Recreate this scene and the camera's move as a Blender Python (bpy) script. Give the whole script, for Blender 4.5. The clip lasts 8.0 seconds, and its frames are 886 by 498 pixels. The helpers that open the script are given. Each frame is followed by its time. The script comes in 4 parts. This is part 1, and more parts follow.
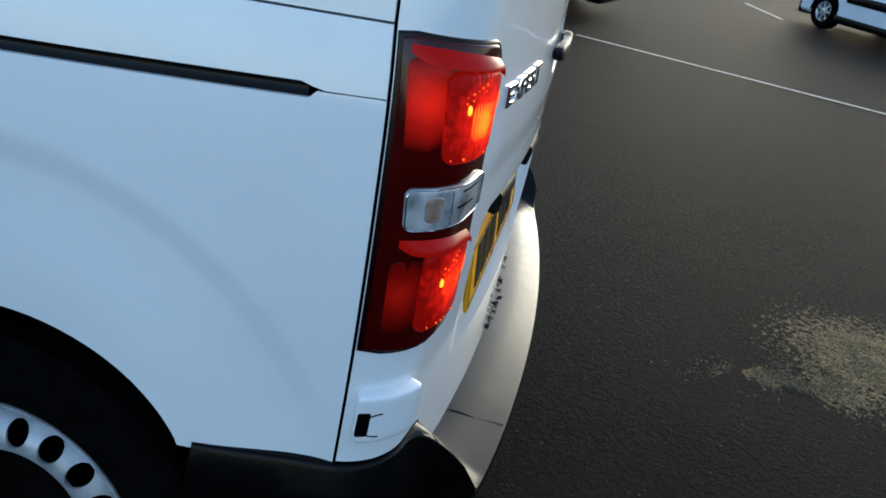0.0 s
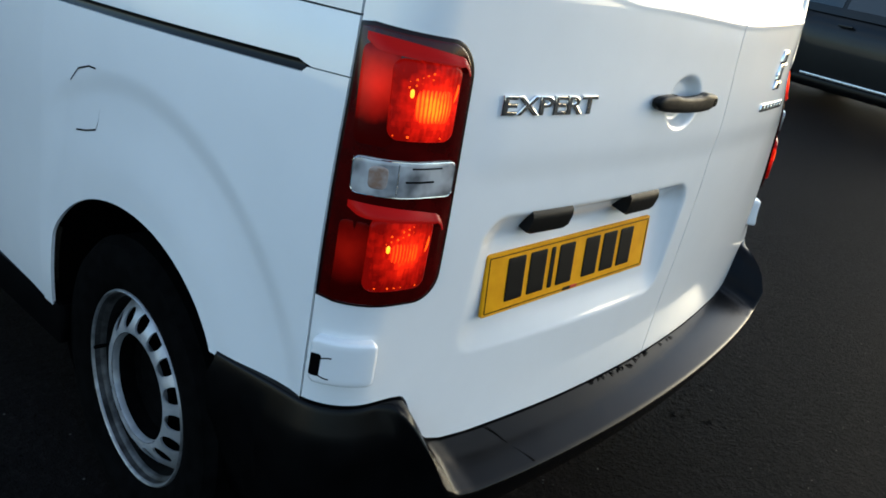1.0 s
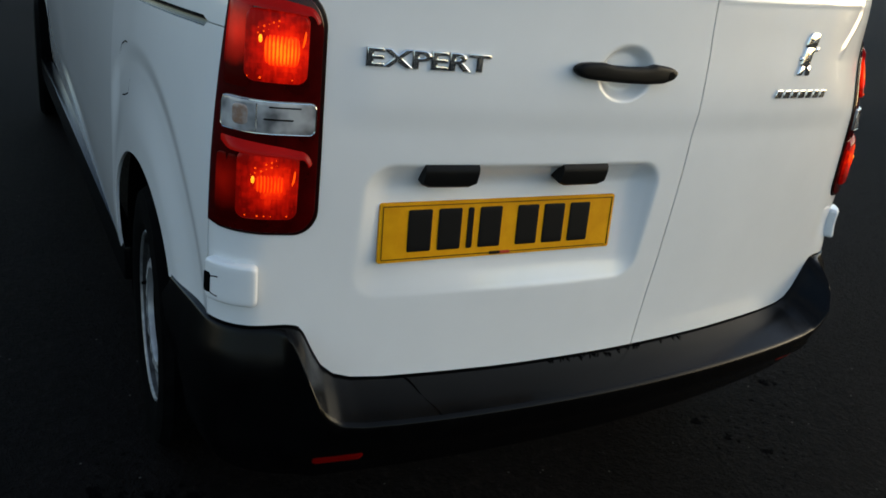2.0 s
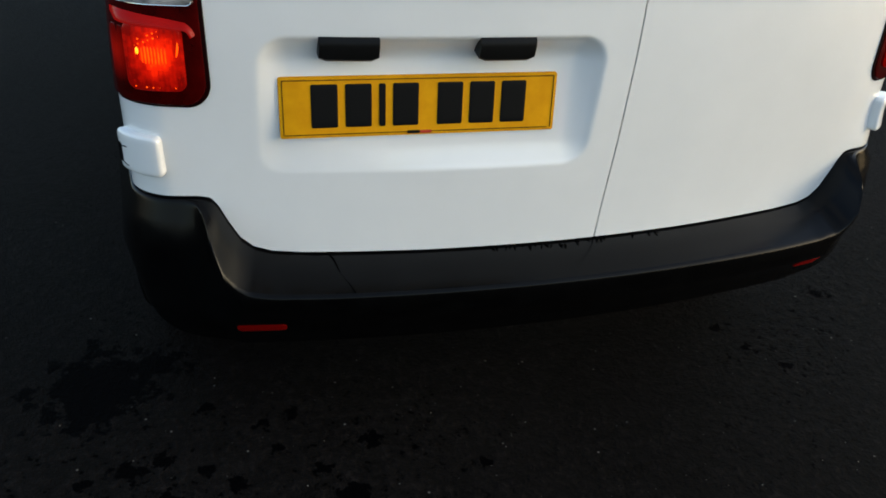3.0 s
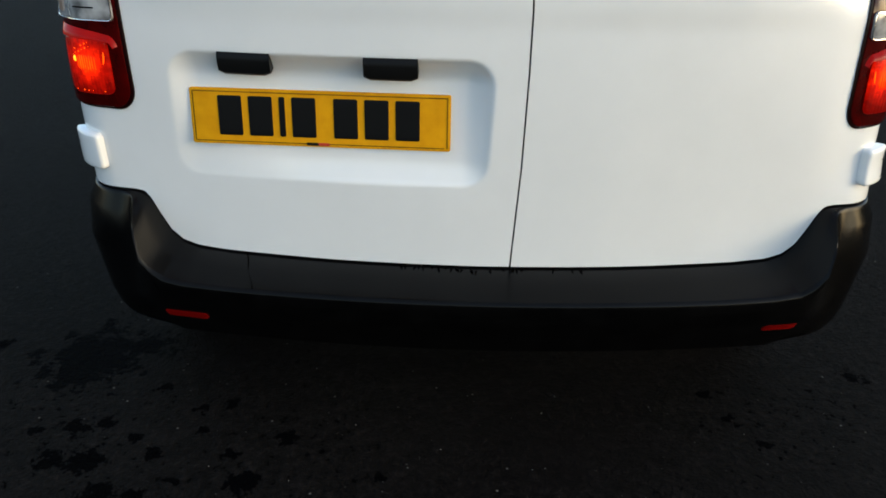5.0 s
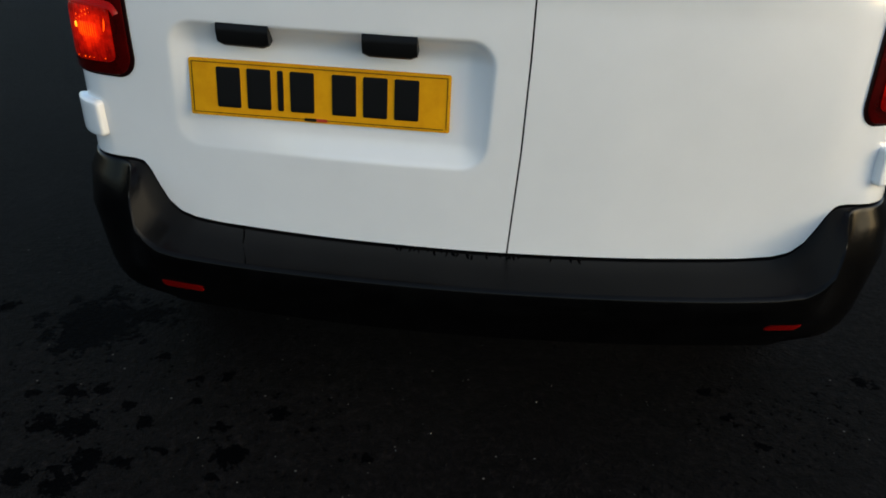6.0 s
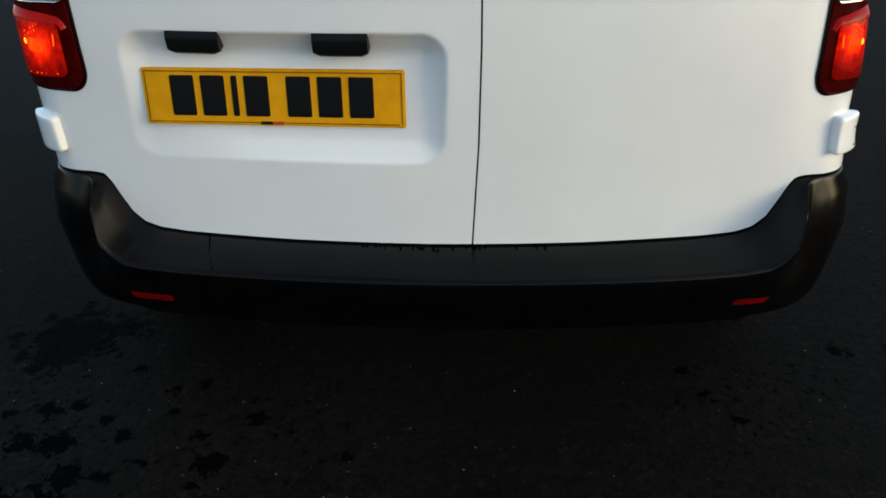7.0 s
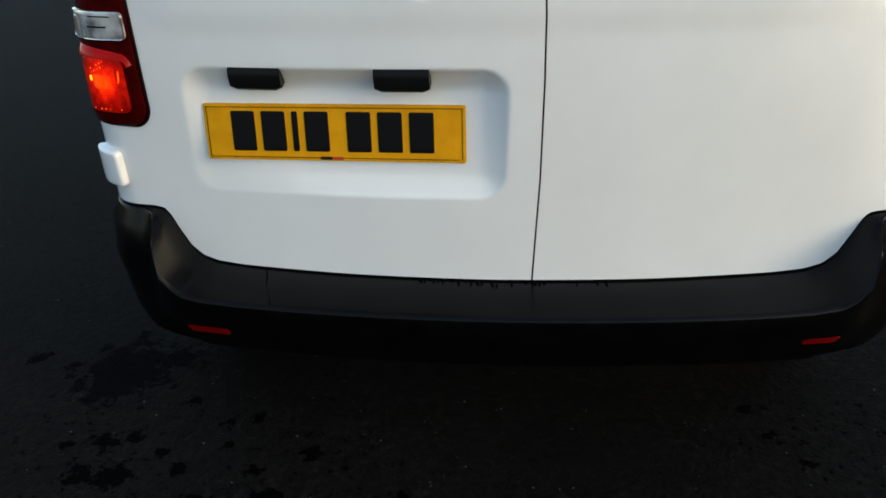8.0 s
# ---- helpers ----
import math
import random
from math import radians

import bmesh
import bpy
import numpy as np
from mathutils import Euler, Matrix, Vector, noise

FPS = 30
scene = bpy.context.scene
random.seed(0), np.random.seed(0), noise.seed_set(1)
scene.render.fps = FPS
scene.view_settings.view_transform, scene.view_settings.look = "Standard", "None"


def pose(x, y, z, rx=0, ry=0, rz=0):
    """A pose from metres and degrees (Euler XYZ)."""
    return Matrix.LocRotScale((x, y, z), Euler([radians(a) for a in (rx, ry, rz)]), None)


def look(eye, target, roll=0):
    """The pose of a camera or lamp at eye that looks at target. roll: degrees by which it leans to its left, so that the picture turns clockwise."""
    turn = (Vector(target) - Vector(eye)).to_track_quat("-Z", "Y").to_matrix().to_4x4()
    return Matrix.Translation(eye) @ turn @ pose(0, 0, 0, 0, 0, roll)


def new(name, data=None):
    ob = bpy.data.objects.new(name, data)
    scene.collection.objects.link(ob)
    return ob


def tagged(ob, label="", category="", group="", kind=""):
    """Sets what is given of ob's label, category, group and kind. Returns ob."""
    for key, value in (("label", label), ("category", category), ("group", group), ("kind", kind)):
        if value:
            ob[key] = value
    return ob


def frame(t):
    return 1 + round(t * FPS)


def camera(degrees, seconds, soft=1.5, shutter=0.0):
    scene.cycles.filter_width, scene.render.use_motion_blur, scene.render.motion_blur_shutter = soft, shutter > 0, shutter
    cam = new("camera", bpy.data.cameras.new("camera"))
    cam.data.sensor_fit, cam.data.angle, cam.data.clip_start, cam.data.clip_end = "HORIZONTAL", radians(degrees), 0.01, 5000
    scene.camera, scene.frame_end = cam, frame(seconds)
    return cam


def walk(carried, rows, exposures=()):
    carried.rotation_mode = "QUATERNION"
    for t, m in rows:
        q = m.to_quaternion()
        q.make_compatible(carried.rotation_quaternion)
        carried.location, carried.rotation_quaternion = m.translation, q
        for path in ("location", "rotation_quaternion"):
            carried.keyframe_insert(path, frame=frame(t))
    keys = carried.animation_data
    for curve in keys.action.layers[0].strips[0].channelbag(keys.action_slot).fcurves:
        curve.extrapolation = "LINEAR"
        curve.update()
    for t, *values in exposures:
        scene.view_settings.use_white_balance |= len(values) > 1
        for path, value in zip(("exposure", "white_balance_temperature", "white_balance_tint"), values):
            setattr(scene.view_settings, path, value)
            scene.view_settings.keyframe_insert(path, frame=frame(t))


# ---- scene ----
# ---- camera ----
cam = camera(58.0, 8.0, soft=1.7)
PATH = [
    (0, (0.028, -1.695, 1.303), (-0.153, 0.109, 0.458), 10.7),
    (0.2, (0.152, -1.681, 1.284), (-0.236, 0.088, 0.437), 7.6),
    (0.3, (0.243, -1.679, 1.275), (-0.296, 0.058, 0.443), 6.5),
    (0.5, (0.413, -1.713, 1.264), (-0.316, -0.075, 0.377), 5.1),
    (0.6, (0.473, -1.699, 1.28), (-0.362, -0.098, 0.421), 5.2),
    (0.8, (0.575, -1.663, 1.289), (-0.441, -0.147, 0.469), 5.5),
    (1, (0.648, -1.58, 1.274), (-0.495, -0.118, 0.53), 10.5),
    (1.2, (0.743, -1.474, 1.292), (-0.505, -0.092, 0.563), 12.4),
    (1.5, (0.865, -1.358, 1.293), (-0.462, -0.052, 0.563), 9.7),
    (1.8, (1.026, -1.248, 1.273), (-0.482, -0.165, 0.529), 8.2),
    (2, (1.147, -1.178, 1.254), (-0.428, -0.197, 0.507), 7.7),
    (2.2, (1.235, -1.096, 1.267), (-0.334, -0.226, 0.383), 6.6),
    (3.3, (1.382, -0.549, 1.242), (-0.329, -0.154, 0.285), 4.0),
    (3.5, (1.454, -0.447, 1.231), (-0.303, -0.171, 0.316), 4.3),
    (4, (1.6, -0.244, 1.214), (-0.183, -0.144, 0.315), 1.4),
    (4.5, (1.585, -0.12, 1.205), (-0.217, -0.1, 0.338), 0.8),
    (4.7, (1.54, -0.081, 1.216), (-0.259, -0.089, 0.343), 0.6),
    (6, (1.469, 0.037, 1.213), (-0.291, -0.082, 0.271), 2.3),
    (6.5, (1.477, 0.061, 1.216), (-0.278, -0.045, 0.262), 0.8),
    (7, (1.472, 0.09, 1.209), (-0.286, -0.007, 0.261), -0.9),
    (7.5, (1.487, 0.103, 1.219), (-0.282, -0.029, 0.294), -1.1),
    (8, (1.442, 0.044, 1.224), (-0.335, -0.146, 0.327), -2.0),
]
METER = [(0.0, -0.16, 5200, 4), (0.5, 0.22, 5450, 4), (0.7, 0.2, 5550, 4), (1.0, -0.12, 5600, 4), (1.2, -0.25, 5680, 4), (1.5, -0.58, 5800, 4), (2.0, -0.6, 6130, 5), (3.3, -0.1, 6250, 6), (4.0, -0.3, 6250, 6), (4.2, -0.08, 6250, 6), (4.5, 0.02, 6250, 6), (6.0, -0.46, 6250, 6), (6.5, -0.25, 6250, 6), (7.5, -0.3, 6250, 6), (8.0, -0.26, 6250, 6)]  # the camera's own metering: stops, kelvin and tint
walk(cam, [(t, look(eye, target, roll)) for t, eye, target, roll in PATH], [(t, stops, kelvin, tint) for t, stops, kelvin, tint in METER])

# ---- light: low evening sun behind thin cloud, ahead and to the right of the van's tail ----
SUN_AZIMUTH, SUN_HEIGHT = 72.0, 17.0  # degrees from +x towards +y, degrees above the horizon
world = bpy.data.worlds.new("sky")
scene.world = world
world.use_nodes = True
sky_nodes = world.node_tree.nodes
sky = sky_nodes.new("ShaderNodeTexSky")
sky.sky_type = "NISHITA"
sky.sun_disc = False
sky.sun_elevation = radians(SUN_HEIGHT)
sky.sun_rotation = radians(90 - SUN_AZIMUTH)
sky.air_density, sky.dust_density, sky.ozone_density = 1.0, 1.3, 1.4
sky_nodes["Background"].inputs["Strength"].default_value = 0.38
# broken evening cloud over the whole sky
sky_way = sky_nodes.new("ShaderNodeTexCoord")
flatten = sky_nodes.new("ShaderNodeVectorMath")
flatten.operation = "MULTIPLY"
flatten.inputs[1].default_value = (1.0, 1.0, 2.6)
cloud = sky_nodes.new("ShaderNodeTexNoise")
cloud.inputs["Scale"].default_value, cloud.inputs["Detail"].default_value, cloud.inputs["Distortion"].default_value = 3.2, 6.0, 0.4
cover = sky_nodes.new("ShaderNodeValToRGB")
for stop, (at, c) in zip(cover.color_ramp.elements, ((0.43, 0.0), (0.57, 0.40))):
    stop.position, stop.color = at, (c, c, c, 1)
over = sky_nodes.new("ShaderNodeMix")
over.data_type = "RGBA"
over.inputs[7].default_value = (3.45, 3.42, 3.32, 1)
# thin cloud glows round the hidden sun
far_off = Vector((math.cos(radians(SUN_AZIMUTH)) * math.cos(radians(SUN_HEIGHT)), math.sin(radians(SUN_AZIMUTH)) * math.cos(radians(SUN_HEIGHT)), math.sin(radians(SUN_HEIGHT))))
toward = sky_nodes.new("ShaderNodeVectorMath")
toward.operation = "DOT_PRODUCT"
toward.inputs[1].default_value = far_off
halo = sky_nodes.new("ShaderNodeMath")
halo.operation, halo.use_clamp, halo.inputs[1].default_value = "POWER", True, 12.0
glow_tone = sky_nodes.new("ShaderNodeMix")
glow_tone.data_type, glow_tone.clamp_factor = "RGBA", False
glow_tone.inputs[6].default_value, glow_tone.inputs[7].default_value = (0, 0, 0, 1), (7.1, 5.0, 2.25, 1)
broken = sky_nodes.new("ShaderNodeMapRange")
broken.inputs["From Min"].default_value, broken.inputs["From Max"].default_value = 0.42, 0.58
broken.inputs["To Min"].default_value, broken.inputs["To Max"].default_value = 0.4, 1.4
patchy = sky_nodes.new("ShaderNodeMath")
patchy.operation = "MULTIPLY"
veil = sky_nodes.new("ShaderNodeMix")
veil.data_type, veil.blend_type = "RGBA", "ADD"
veil.inputs[0].default_value = 1.0
for a, b in ((sky_way.outputs["Generated"], flatten.inputs[0]), (flatten.outputs[0], cloud.inputs["Vector"]), (cloud.outputs["Fac"], cover.inputs["Fac"]), (cover.outputs["Color"], over.inputs[0]), (sky.outputs[0], over.inputs[6]),
             (sky_way.outputs["Generated"], toward.inputs[0]), (toward.outputs["Value"], halo.inputs[0]), (cloud.outputs["Fac"], broken.inputs["Value"]), (halo.outputs[0], patchy.inputs[0]), (broken.outputs[0], patchy.inputs[1]), (patchy.outputs[0], glow_tone.inputs[0]), (over.outputs[2], veil.inputs[6]), (glow_tone.outputs[2], veil.inputs[7]), (veil.outputs[2], sky_nodes["Background"].inputs["Color"])):
    world.node_tree.links.new(a, b)
sun = new("sun", bpy.data.lights.new("sun", "SUN"))
sun.data.energy, sun.data.angle, sun.data.color = 0.45, radians(14), (1.0, 0.76, 0.46)
sun.matrix_world = look(far_off * 30, (0, 0, 0))


# ---- materials ----
def material(name, colour, rough=0.5, metal=0.0, coat=0.0, coat_rough=0.05, spec=0.5):
    m = bpy.data.materials.new(name)
    m.use_nodes = True
    b = m.node_tree.nodes["Principled BSDF"]
    b.inputs["Base Color"].default_value = (*colour, 1)
    b.inputs["Roughness"].default_value = rough
    b.inputs["Metallic"].default_value = metal
    b.inputs["Coat Weight"].default_value = coat
    b.inputs["Coat Roughness"].default_value = coat_rough
    b.inputs["Specular IOR Level"].default_value = spec
    return m


def node(m, kind, **inputs):
    n = m.node_tree.nodes.new(kind)
    for key, value in inputs.items():
        n.inputs[key.replace("_", " ")].default_value = value
    return n


def join(m, a, b):
    m.node_tree.links.new(a, b)


def grain(m, scale, detail=4.0, rough=0.6):
    """A noise of that many bumps a metre, in object space."""
    place = m.node_tree.nodes.new("ShaderNodeTexCoord")
    n = node(m, "ShaderNodeTexNoise", Scale=scale, Detail=detail, Roughness=rough)
    join(m, place.outputs["Object"], n.inputs["Vector"])
    return n


def ramp(m, source, stops):
    r = m.node_tree.nodes.new("ShaderNodeValToRGB")
    while len(r.color_ramp.elements) < len(stops):
        r.color_ramp.elements.new(0.5)
    for e, (at, c) in zip(r.color_ramp.elements, stops):
        e.position, e.color = at, (*c, 1)
    join(m, source, r.inputs["Fac"])
    return r


def base(m):
    return m.node_tree.nodes["Principled BSDF"]


def relief(m, source, strength, distance):
    b = node(m, "ShaderNodeBump", Strength=strength, Distance=distance)
    join(m, source, b.inputs["Height"])
    join(m, b.outputs["Normal"], base(m).inputs["Normal"])
    return b


def vary(m, source, low, high, a=0.35, b=0.65):
    r = ramp(m, source, [(a, low), (b, high)])
    join(m, r.outputs["Color"], base(m).inputs["Base Color"])
    return r


def vary_rough(m, source, low, high):
    r = ramp(m, source, [(0.35, (low,) * 3), (0.7, (high,) * 3)])
    join(m, r.outputs["Color"], base(m).inputs["Roughness"])


paint = material("white_paint", (0.8, 0.8, 0.79), 0.35, coat=1.0, coat_rough=0.035)
vary(paint, grain(paint, 3.0).outputs["Fac"], (0.765, 0.77, 0.765), (0.81, 0.812, 0.805))
relief(paint, grain(paint, 900, 2).outputs["Fac"], 0.012, 0.001)
plastic = material("black_plastic", (0.003, 0.003, 0.003), 0.36, spec=0.13)
vary(plastic, grain(plastic, 14).outputs["Fac"], (0.0010, 0.0010, 0.0011), (0.0024, 0.0024, 0.0025))
relief(plastic, grain(plastic, 1400, 2).outputs["Fac"], 0.06, 0.0006)
vary_rough(plastic, grain(plastic, 22).outputs["Fac"], 0.19, 0.25)
dark = material("dark_void", (0.0015, 0.0015, 0.0015), 0.9, spec=0.02)
rubber = material("tyre_rubber", (0.010, 0.010, 0.010), 0.9, spec=0.02)
vary(rubber, grain(rubber, 30).outputs["Fac"], (0.0012, 0.0012, 0.0012), (0.0032, 0.0032, 0.0032))
steel = material("silver_steel", (0.52, 0.53, 0.54), 0.42, metal=0.75)
vary(steel, grain(steel, 35).outputs["Fac"], (0.20, 0.205, 0.21), (0.36, 0.365, 0.37))
disc_steel = material("painted_disc", (0.55, 0.56, 0.57), 0.4, metal=0.45)
vary(disc_steel, grain(disc_steel, 30).outputs["Fac"], (0.32, 0.33, 0.34), (0.44, 0.45, 0.46))
# two darker steels than the rim's: dark grey, then near black
dark_grey_steel = material("dark_grey_steel", (0.08, 0.08, 0.08), 0.5, metal=0.5)
vary(dark_grey_steel, grain(dark_grey_steel, 28).outputs["Fac"], (0.012, 0.012, 0.012), (0.07, 0.07, 0.07))
barrel_steel = material("near_black_steel", (0.03, 0.03, 0.03), 0.7, spec=0.04)
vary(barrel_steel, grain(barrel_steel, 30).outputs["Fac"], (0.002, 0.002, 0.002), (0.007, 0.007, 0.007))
chrome = material("chrome", (0.75, 0.76, 0.77), 0.10, metal=1.0)
vary_rough(chrome, grain(chrome, 60).outputs["Fac"], 0.07, 0.16)
handle_black = material("handle_plastic", (0.004, 0.004, 0.004), 0.4, spec=0.14)
vary_rough(handle_black, grain(handle_black, 80).outputs["Fac"], 0.36, 0.5)
plate_yellow = material("plate_yellow", (0.62, 0.30, 0.004), 0.55, spec=0.08)
vary(plate_yellow, grain(plate_yellow, 25).outputs["Fac"], (0.62, 0.270, 0.002), (0.70, 0.325, 0.003))
plate_black = material("plate_black", (0.004, 0.004, 0.004), 0.5, spec=0.12)
plate_red = material("plate_red", (0.45, 0.03, 0.01), 0.5)
alloy = material("alloy", (0.62, 0.64, 0.66), 0.28, metal=0.9)
vary_rough(alloy, grain(alloy, 40).outputs["Fac"], 0.22, 0.38)
tinted = material("tinted_glass", (0.012, 0.018, 0.022), 0.05, spec=0.6)
vary_rough(tinted, grain(tinted, 6).outputs["Fac"], 0.03, 0.08)
lamp_dark = material("dark_red_lens", (0.075, 0.0015, 0.0015), 0.10, spec=0.3)
vary(lamp_dark, grain(lamp_dark, 18).outputs["Fac"], (0.016, 0.0003, 0.0003), (0.045, 0.0005, 0.0005))
base(lamp_dark).inputs["Emission Color"].default_value = (1.0, 0.004, 0.002, 1)
base(lamp_dark).inputs["Emission Strength"].default_value = 0.006
lamp_edge = material("black_lens_edge", (0.007, 0.0008, 0.0008), 0.25, spec=0.2)
lamp_red = material("red_lens", (0.14, 0.002, 0.0015), 0.26, spec=0.09)
vary(lamp_red, grain(lamp_red, 16, 2).outputs["Fac"], (0.10, 0.0012, 0.001), (0.16, 0.002, 0.0016))
base(lamp_red).inputs["Emission Color"].default_value = (1.0, 0.008, 0.005, 1)
base(lamp_red).inputs["Emission Strength"].default_value = 0.19
lamp_clear = material("clear_lens", (0.42, 0.42, 0.42), 0.2, coat=1.0, coat_rough=0.03)
vary(lamp_clear, grain(lamp_clear, 26, 2, 0.5).outputs["Fac"], (0.13, 0.13, 0.132), (0.46, 0.458, 0.452))
amber = material("amber_bulb", (0.30, 0.17, 0.11), 0.3, coat=0.8)
vary(amber, grain(amber, 60, 2).outputs["Fac"], (0.25, 0.15, 0.10), (0.36, 0.31, 0.28))
reflector_red = material("red_reflector", (0.17, 0.0012, 0.0008), 0.5, spec=0.06)
relief(reflector_red, grain(reflector_red, 500, 1).outputs["Fac"], 0.3, 0.001)


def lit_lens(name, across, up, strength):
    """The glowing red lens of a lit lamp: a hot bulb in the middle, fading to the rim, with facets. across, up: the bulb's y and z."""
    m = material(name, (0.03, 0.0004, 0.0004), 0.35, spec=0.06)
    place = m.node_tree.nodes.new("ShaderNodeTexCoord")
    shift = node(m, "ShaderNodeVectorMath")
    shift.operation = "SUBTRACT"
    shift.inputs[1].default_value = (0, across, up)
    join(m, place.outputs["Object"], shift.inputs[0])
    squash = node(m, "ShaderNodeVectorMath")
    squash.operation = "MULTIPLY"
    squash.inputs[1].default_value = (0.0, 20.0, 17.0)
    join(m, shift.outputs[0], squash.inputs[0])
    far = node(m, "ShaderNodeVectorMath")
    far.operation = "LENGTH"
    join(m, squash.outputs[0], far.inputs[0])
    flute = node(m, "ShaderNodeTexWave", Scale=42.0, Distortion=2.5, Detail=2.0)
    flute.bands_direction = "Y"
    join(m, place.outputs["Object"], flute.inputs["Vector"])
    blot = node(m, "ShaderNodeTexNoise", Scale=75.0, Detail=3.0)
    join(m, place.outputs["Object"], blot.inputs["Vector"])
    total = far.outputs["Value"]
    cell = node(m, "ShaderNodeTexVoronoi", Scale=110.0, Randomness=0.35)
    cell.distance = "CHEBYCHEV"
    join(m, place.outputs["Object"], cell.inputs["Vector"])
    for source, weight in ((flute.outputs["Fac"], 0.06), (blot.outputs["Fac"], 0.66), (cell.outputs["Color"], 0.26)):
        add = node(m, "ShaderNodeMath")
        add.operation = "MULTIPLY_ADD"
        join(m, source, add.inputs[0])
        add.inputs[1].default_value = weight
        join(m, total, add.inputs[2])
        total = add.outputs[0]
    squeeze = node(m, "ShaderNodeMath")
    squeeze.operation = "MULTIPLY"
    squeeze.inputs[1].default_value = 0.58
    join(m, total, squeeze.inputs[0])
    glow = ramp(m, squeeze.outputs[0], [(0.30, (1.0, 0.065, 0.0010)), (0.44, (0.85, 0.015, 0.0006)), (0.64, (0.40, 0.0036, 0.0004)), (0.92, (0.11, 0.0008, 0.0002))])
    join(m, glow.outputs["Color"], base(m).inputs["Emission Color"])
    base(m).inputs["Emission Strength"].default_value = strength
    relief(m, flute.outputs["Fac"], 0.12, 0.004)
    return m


def rib_glow(name, low, high, pitch, strength, across, up):
    """The ribbed condenser before a lit bulb: each rib gathers the light along its crest, most of all before the bulb. pitch: ribs a metre; across, up: the bulb's y and z."""
    m = material(name, (0.05, 0.001, 0.0004), 0.35, spec=0.05)
    place = m.node_tree.nodes.new("ShaderNodeTexCoord")
    comb = node(m, "ShaderNodeTexWave", Scale=pitch / 20.0 * 2 * math.pi, Distortion=0.6, Detail=1.0)
    comb.inputs["Detail Scale"].default_value = 3.0
    comb.bands_direction = "Y"
    join(m, place.outputs["Object"], comb.inputs["Vector"])
    blot = node(m, "ShaderNodeTexNoise", Scale=60.0, Detail=2.0)
    join(m, place.outputs["Object"], blot.inputs["Vector"])
    add = node(m, "ShaderNodeMath")
    add.operation = "MULTIPLY"
    join(m, comb.outputs["Fac"], add.inputs[0])
    join(m, blot.outputs["Fac"], add.inputs[1])
    near = node(m, "ShaderNodeVectorMath")
    near.operation = "SUBTRACT"
    near.inputs[1].default_value = (0, across, up)
    join(m, place.outputs["Object"], near.inputs[0])
    flat = node(m, "ShaderNodeVectorMath")
    flat.operation = "MULTIPLY"
    flat.inputs[1].default_value = (0.0, 30.0, 36.0)
    join(m, near.outputs[0], flat.inputs[0])
    far = node(m, "ShaderNodeVectorMath")
    far.operation = "LENGTH"
    join(m, flat.outputs[0], far.inputs[0])
    fade = ramp(m, far.outputs["Value"], [(0.25, (1, 1, 1)), (0.95, (0.12, 0.12, 0.12))])
    mult = node(m, "ShaderNodeMath")
    mult.operation = "MULTIPLY"
    join(m, add.outputs[0], mult.inputs[0])
    join(m, fade.outputs["Color"], mult.inputs[1])
    glow = ramp(m, mult.outputs[0], [(0.03, low), (0.42, high)])
    join(m, glow.outputs["Color"], base(m).inputs["Emission Color"])
    base(m).inputs["Emission Strength"].default_value = strength
    return m


def flank_glow(name, centre, reach, strength):
    """Red light of a lit chamber in the lamp's flank, fading out round its middle."""
    m = material(name, (0.03, 0.0006, 0.0005), 0.16, spec=0.10)
    place = m.node_tree.nodes.new("ShaderNodeTexCoord")
    away = node(m, "ShaderNodeVectorMath")
    away.operation = "DISTANCE"
    away.inputs[1].default_value = centre
    join(m, place.outputs["Object"], away.inputs[0])
    blot = node(m, "ShaderNodeTexNoise", Scale=45.0, Detail=2.0)
    join(m, place.outputs["Object"], blot.inputs["Vector"])
    fray = node(m, "ShaderNodeMath")
    fray.operation = "MULTIPLY_ADD"
    join(m, blot.outputs["Fac"], fray.inputs[0])
    fray.inputs[1].default_value = 0.018
    join(m, away.outputs["Value"], fray.inputs[2])
    fade = ramp(m, fray.outputs[0], [(0.25 * reach, (0.80, 0.012, 0.003)), (0.6 * reach, (0.36, 0.004, 0.001)), (reach, (0.010, 0.0001, 0.0001))])
    join(m, fade.outputs["Color"], base(m).inputs["Emission Color"])
    base(m).inputs["Emission Strength"].default_value = strength
    return m


facet = material("reflector_facet", (0.05, 0.002, 0.001), 0.3, spec=0.05)
base(facet).inputs["Emission Color"].default_value = (1.0, 0.07, 0.001, 1)
base(facet).inputs["Emission Strength"].default_value = 2.6
spark = material("bulb_spark", (0.3, 0.05, 0.01), 0.3, spec=0.2)
base(spark).inputs["Emission Color"].default_value = (1.0, 0.28, 0.008, 1)
base(spark).inputs["Emission Strength"].default_value = 3.4


# asphalt: fine aggregate, worn pale chips, damp stains and one gritty sand spill
asphalt = material("asphalt", (0.04, 0.04, 0.04), 0.72, spec=0.026)


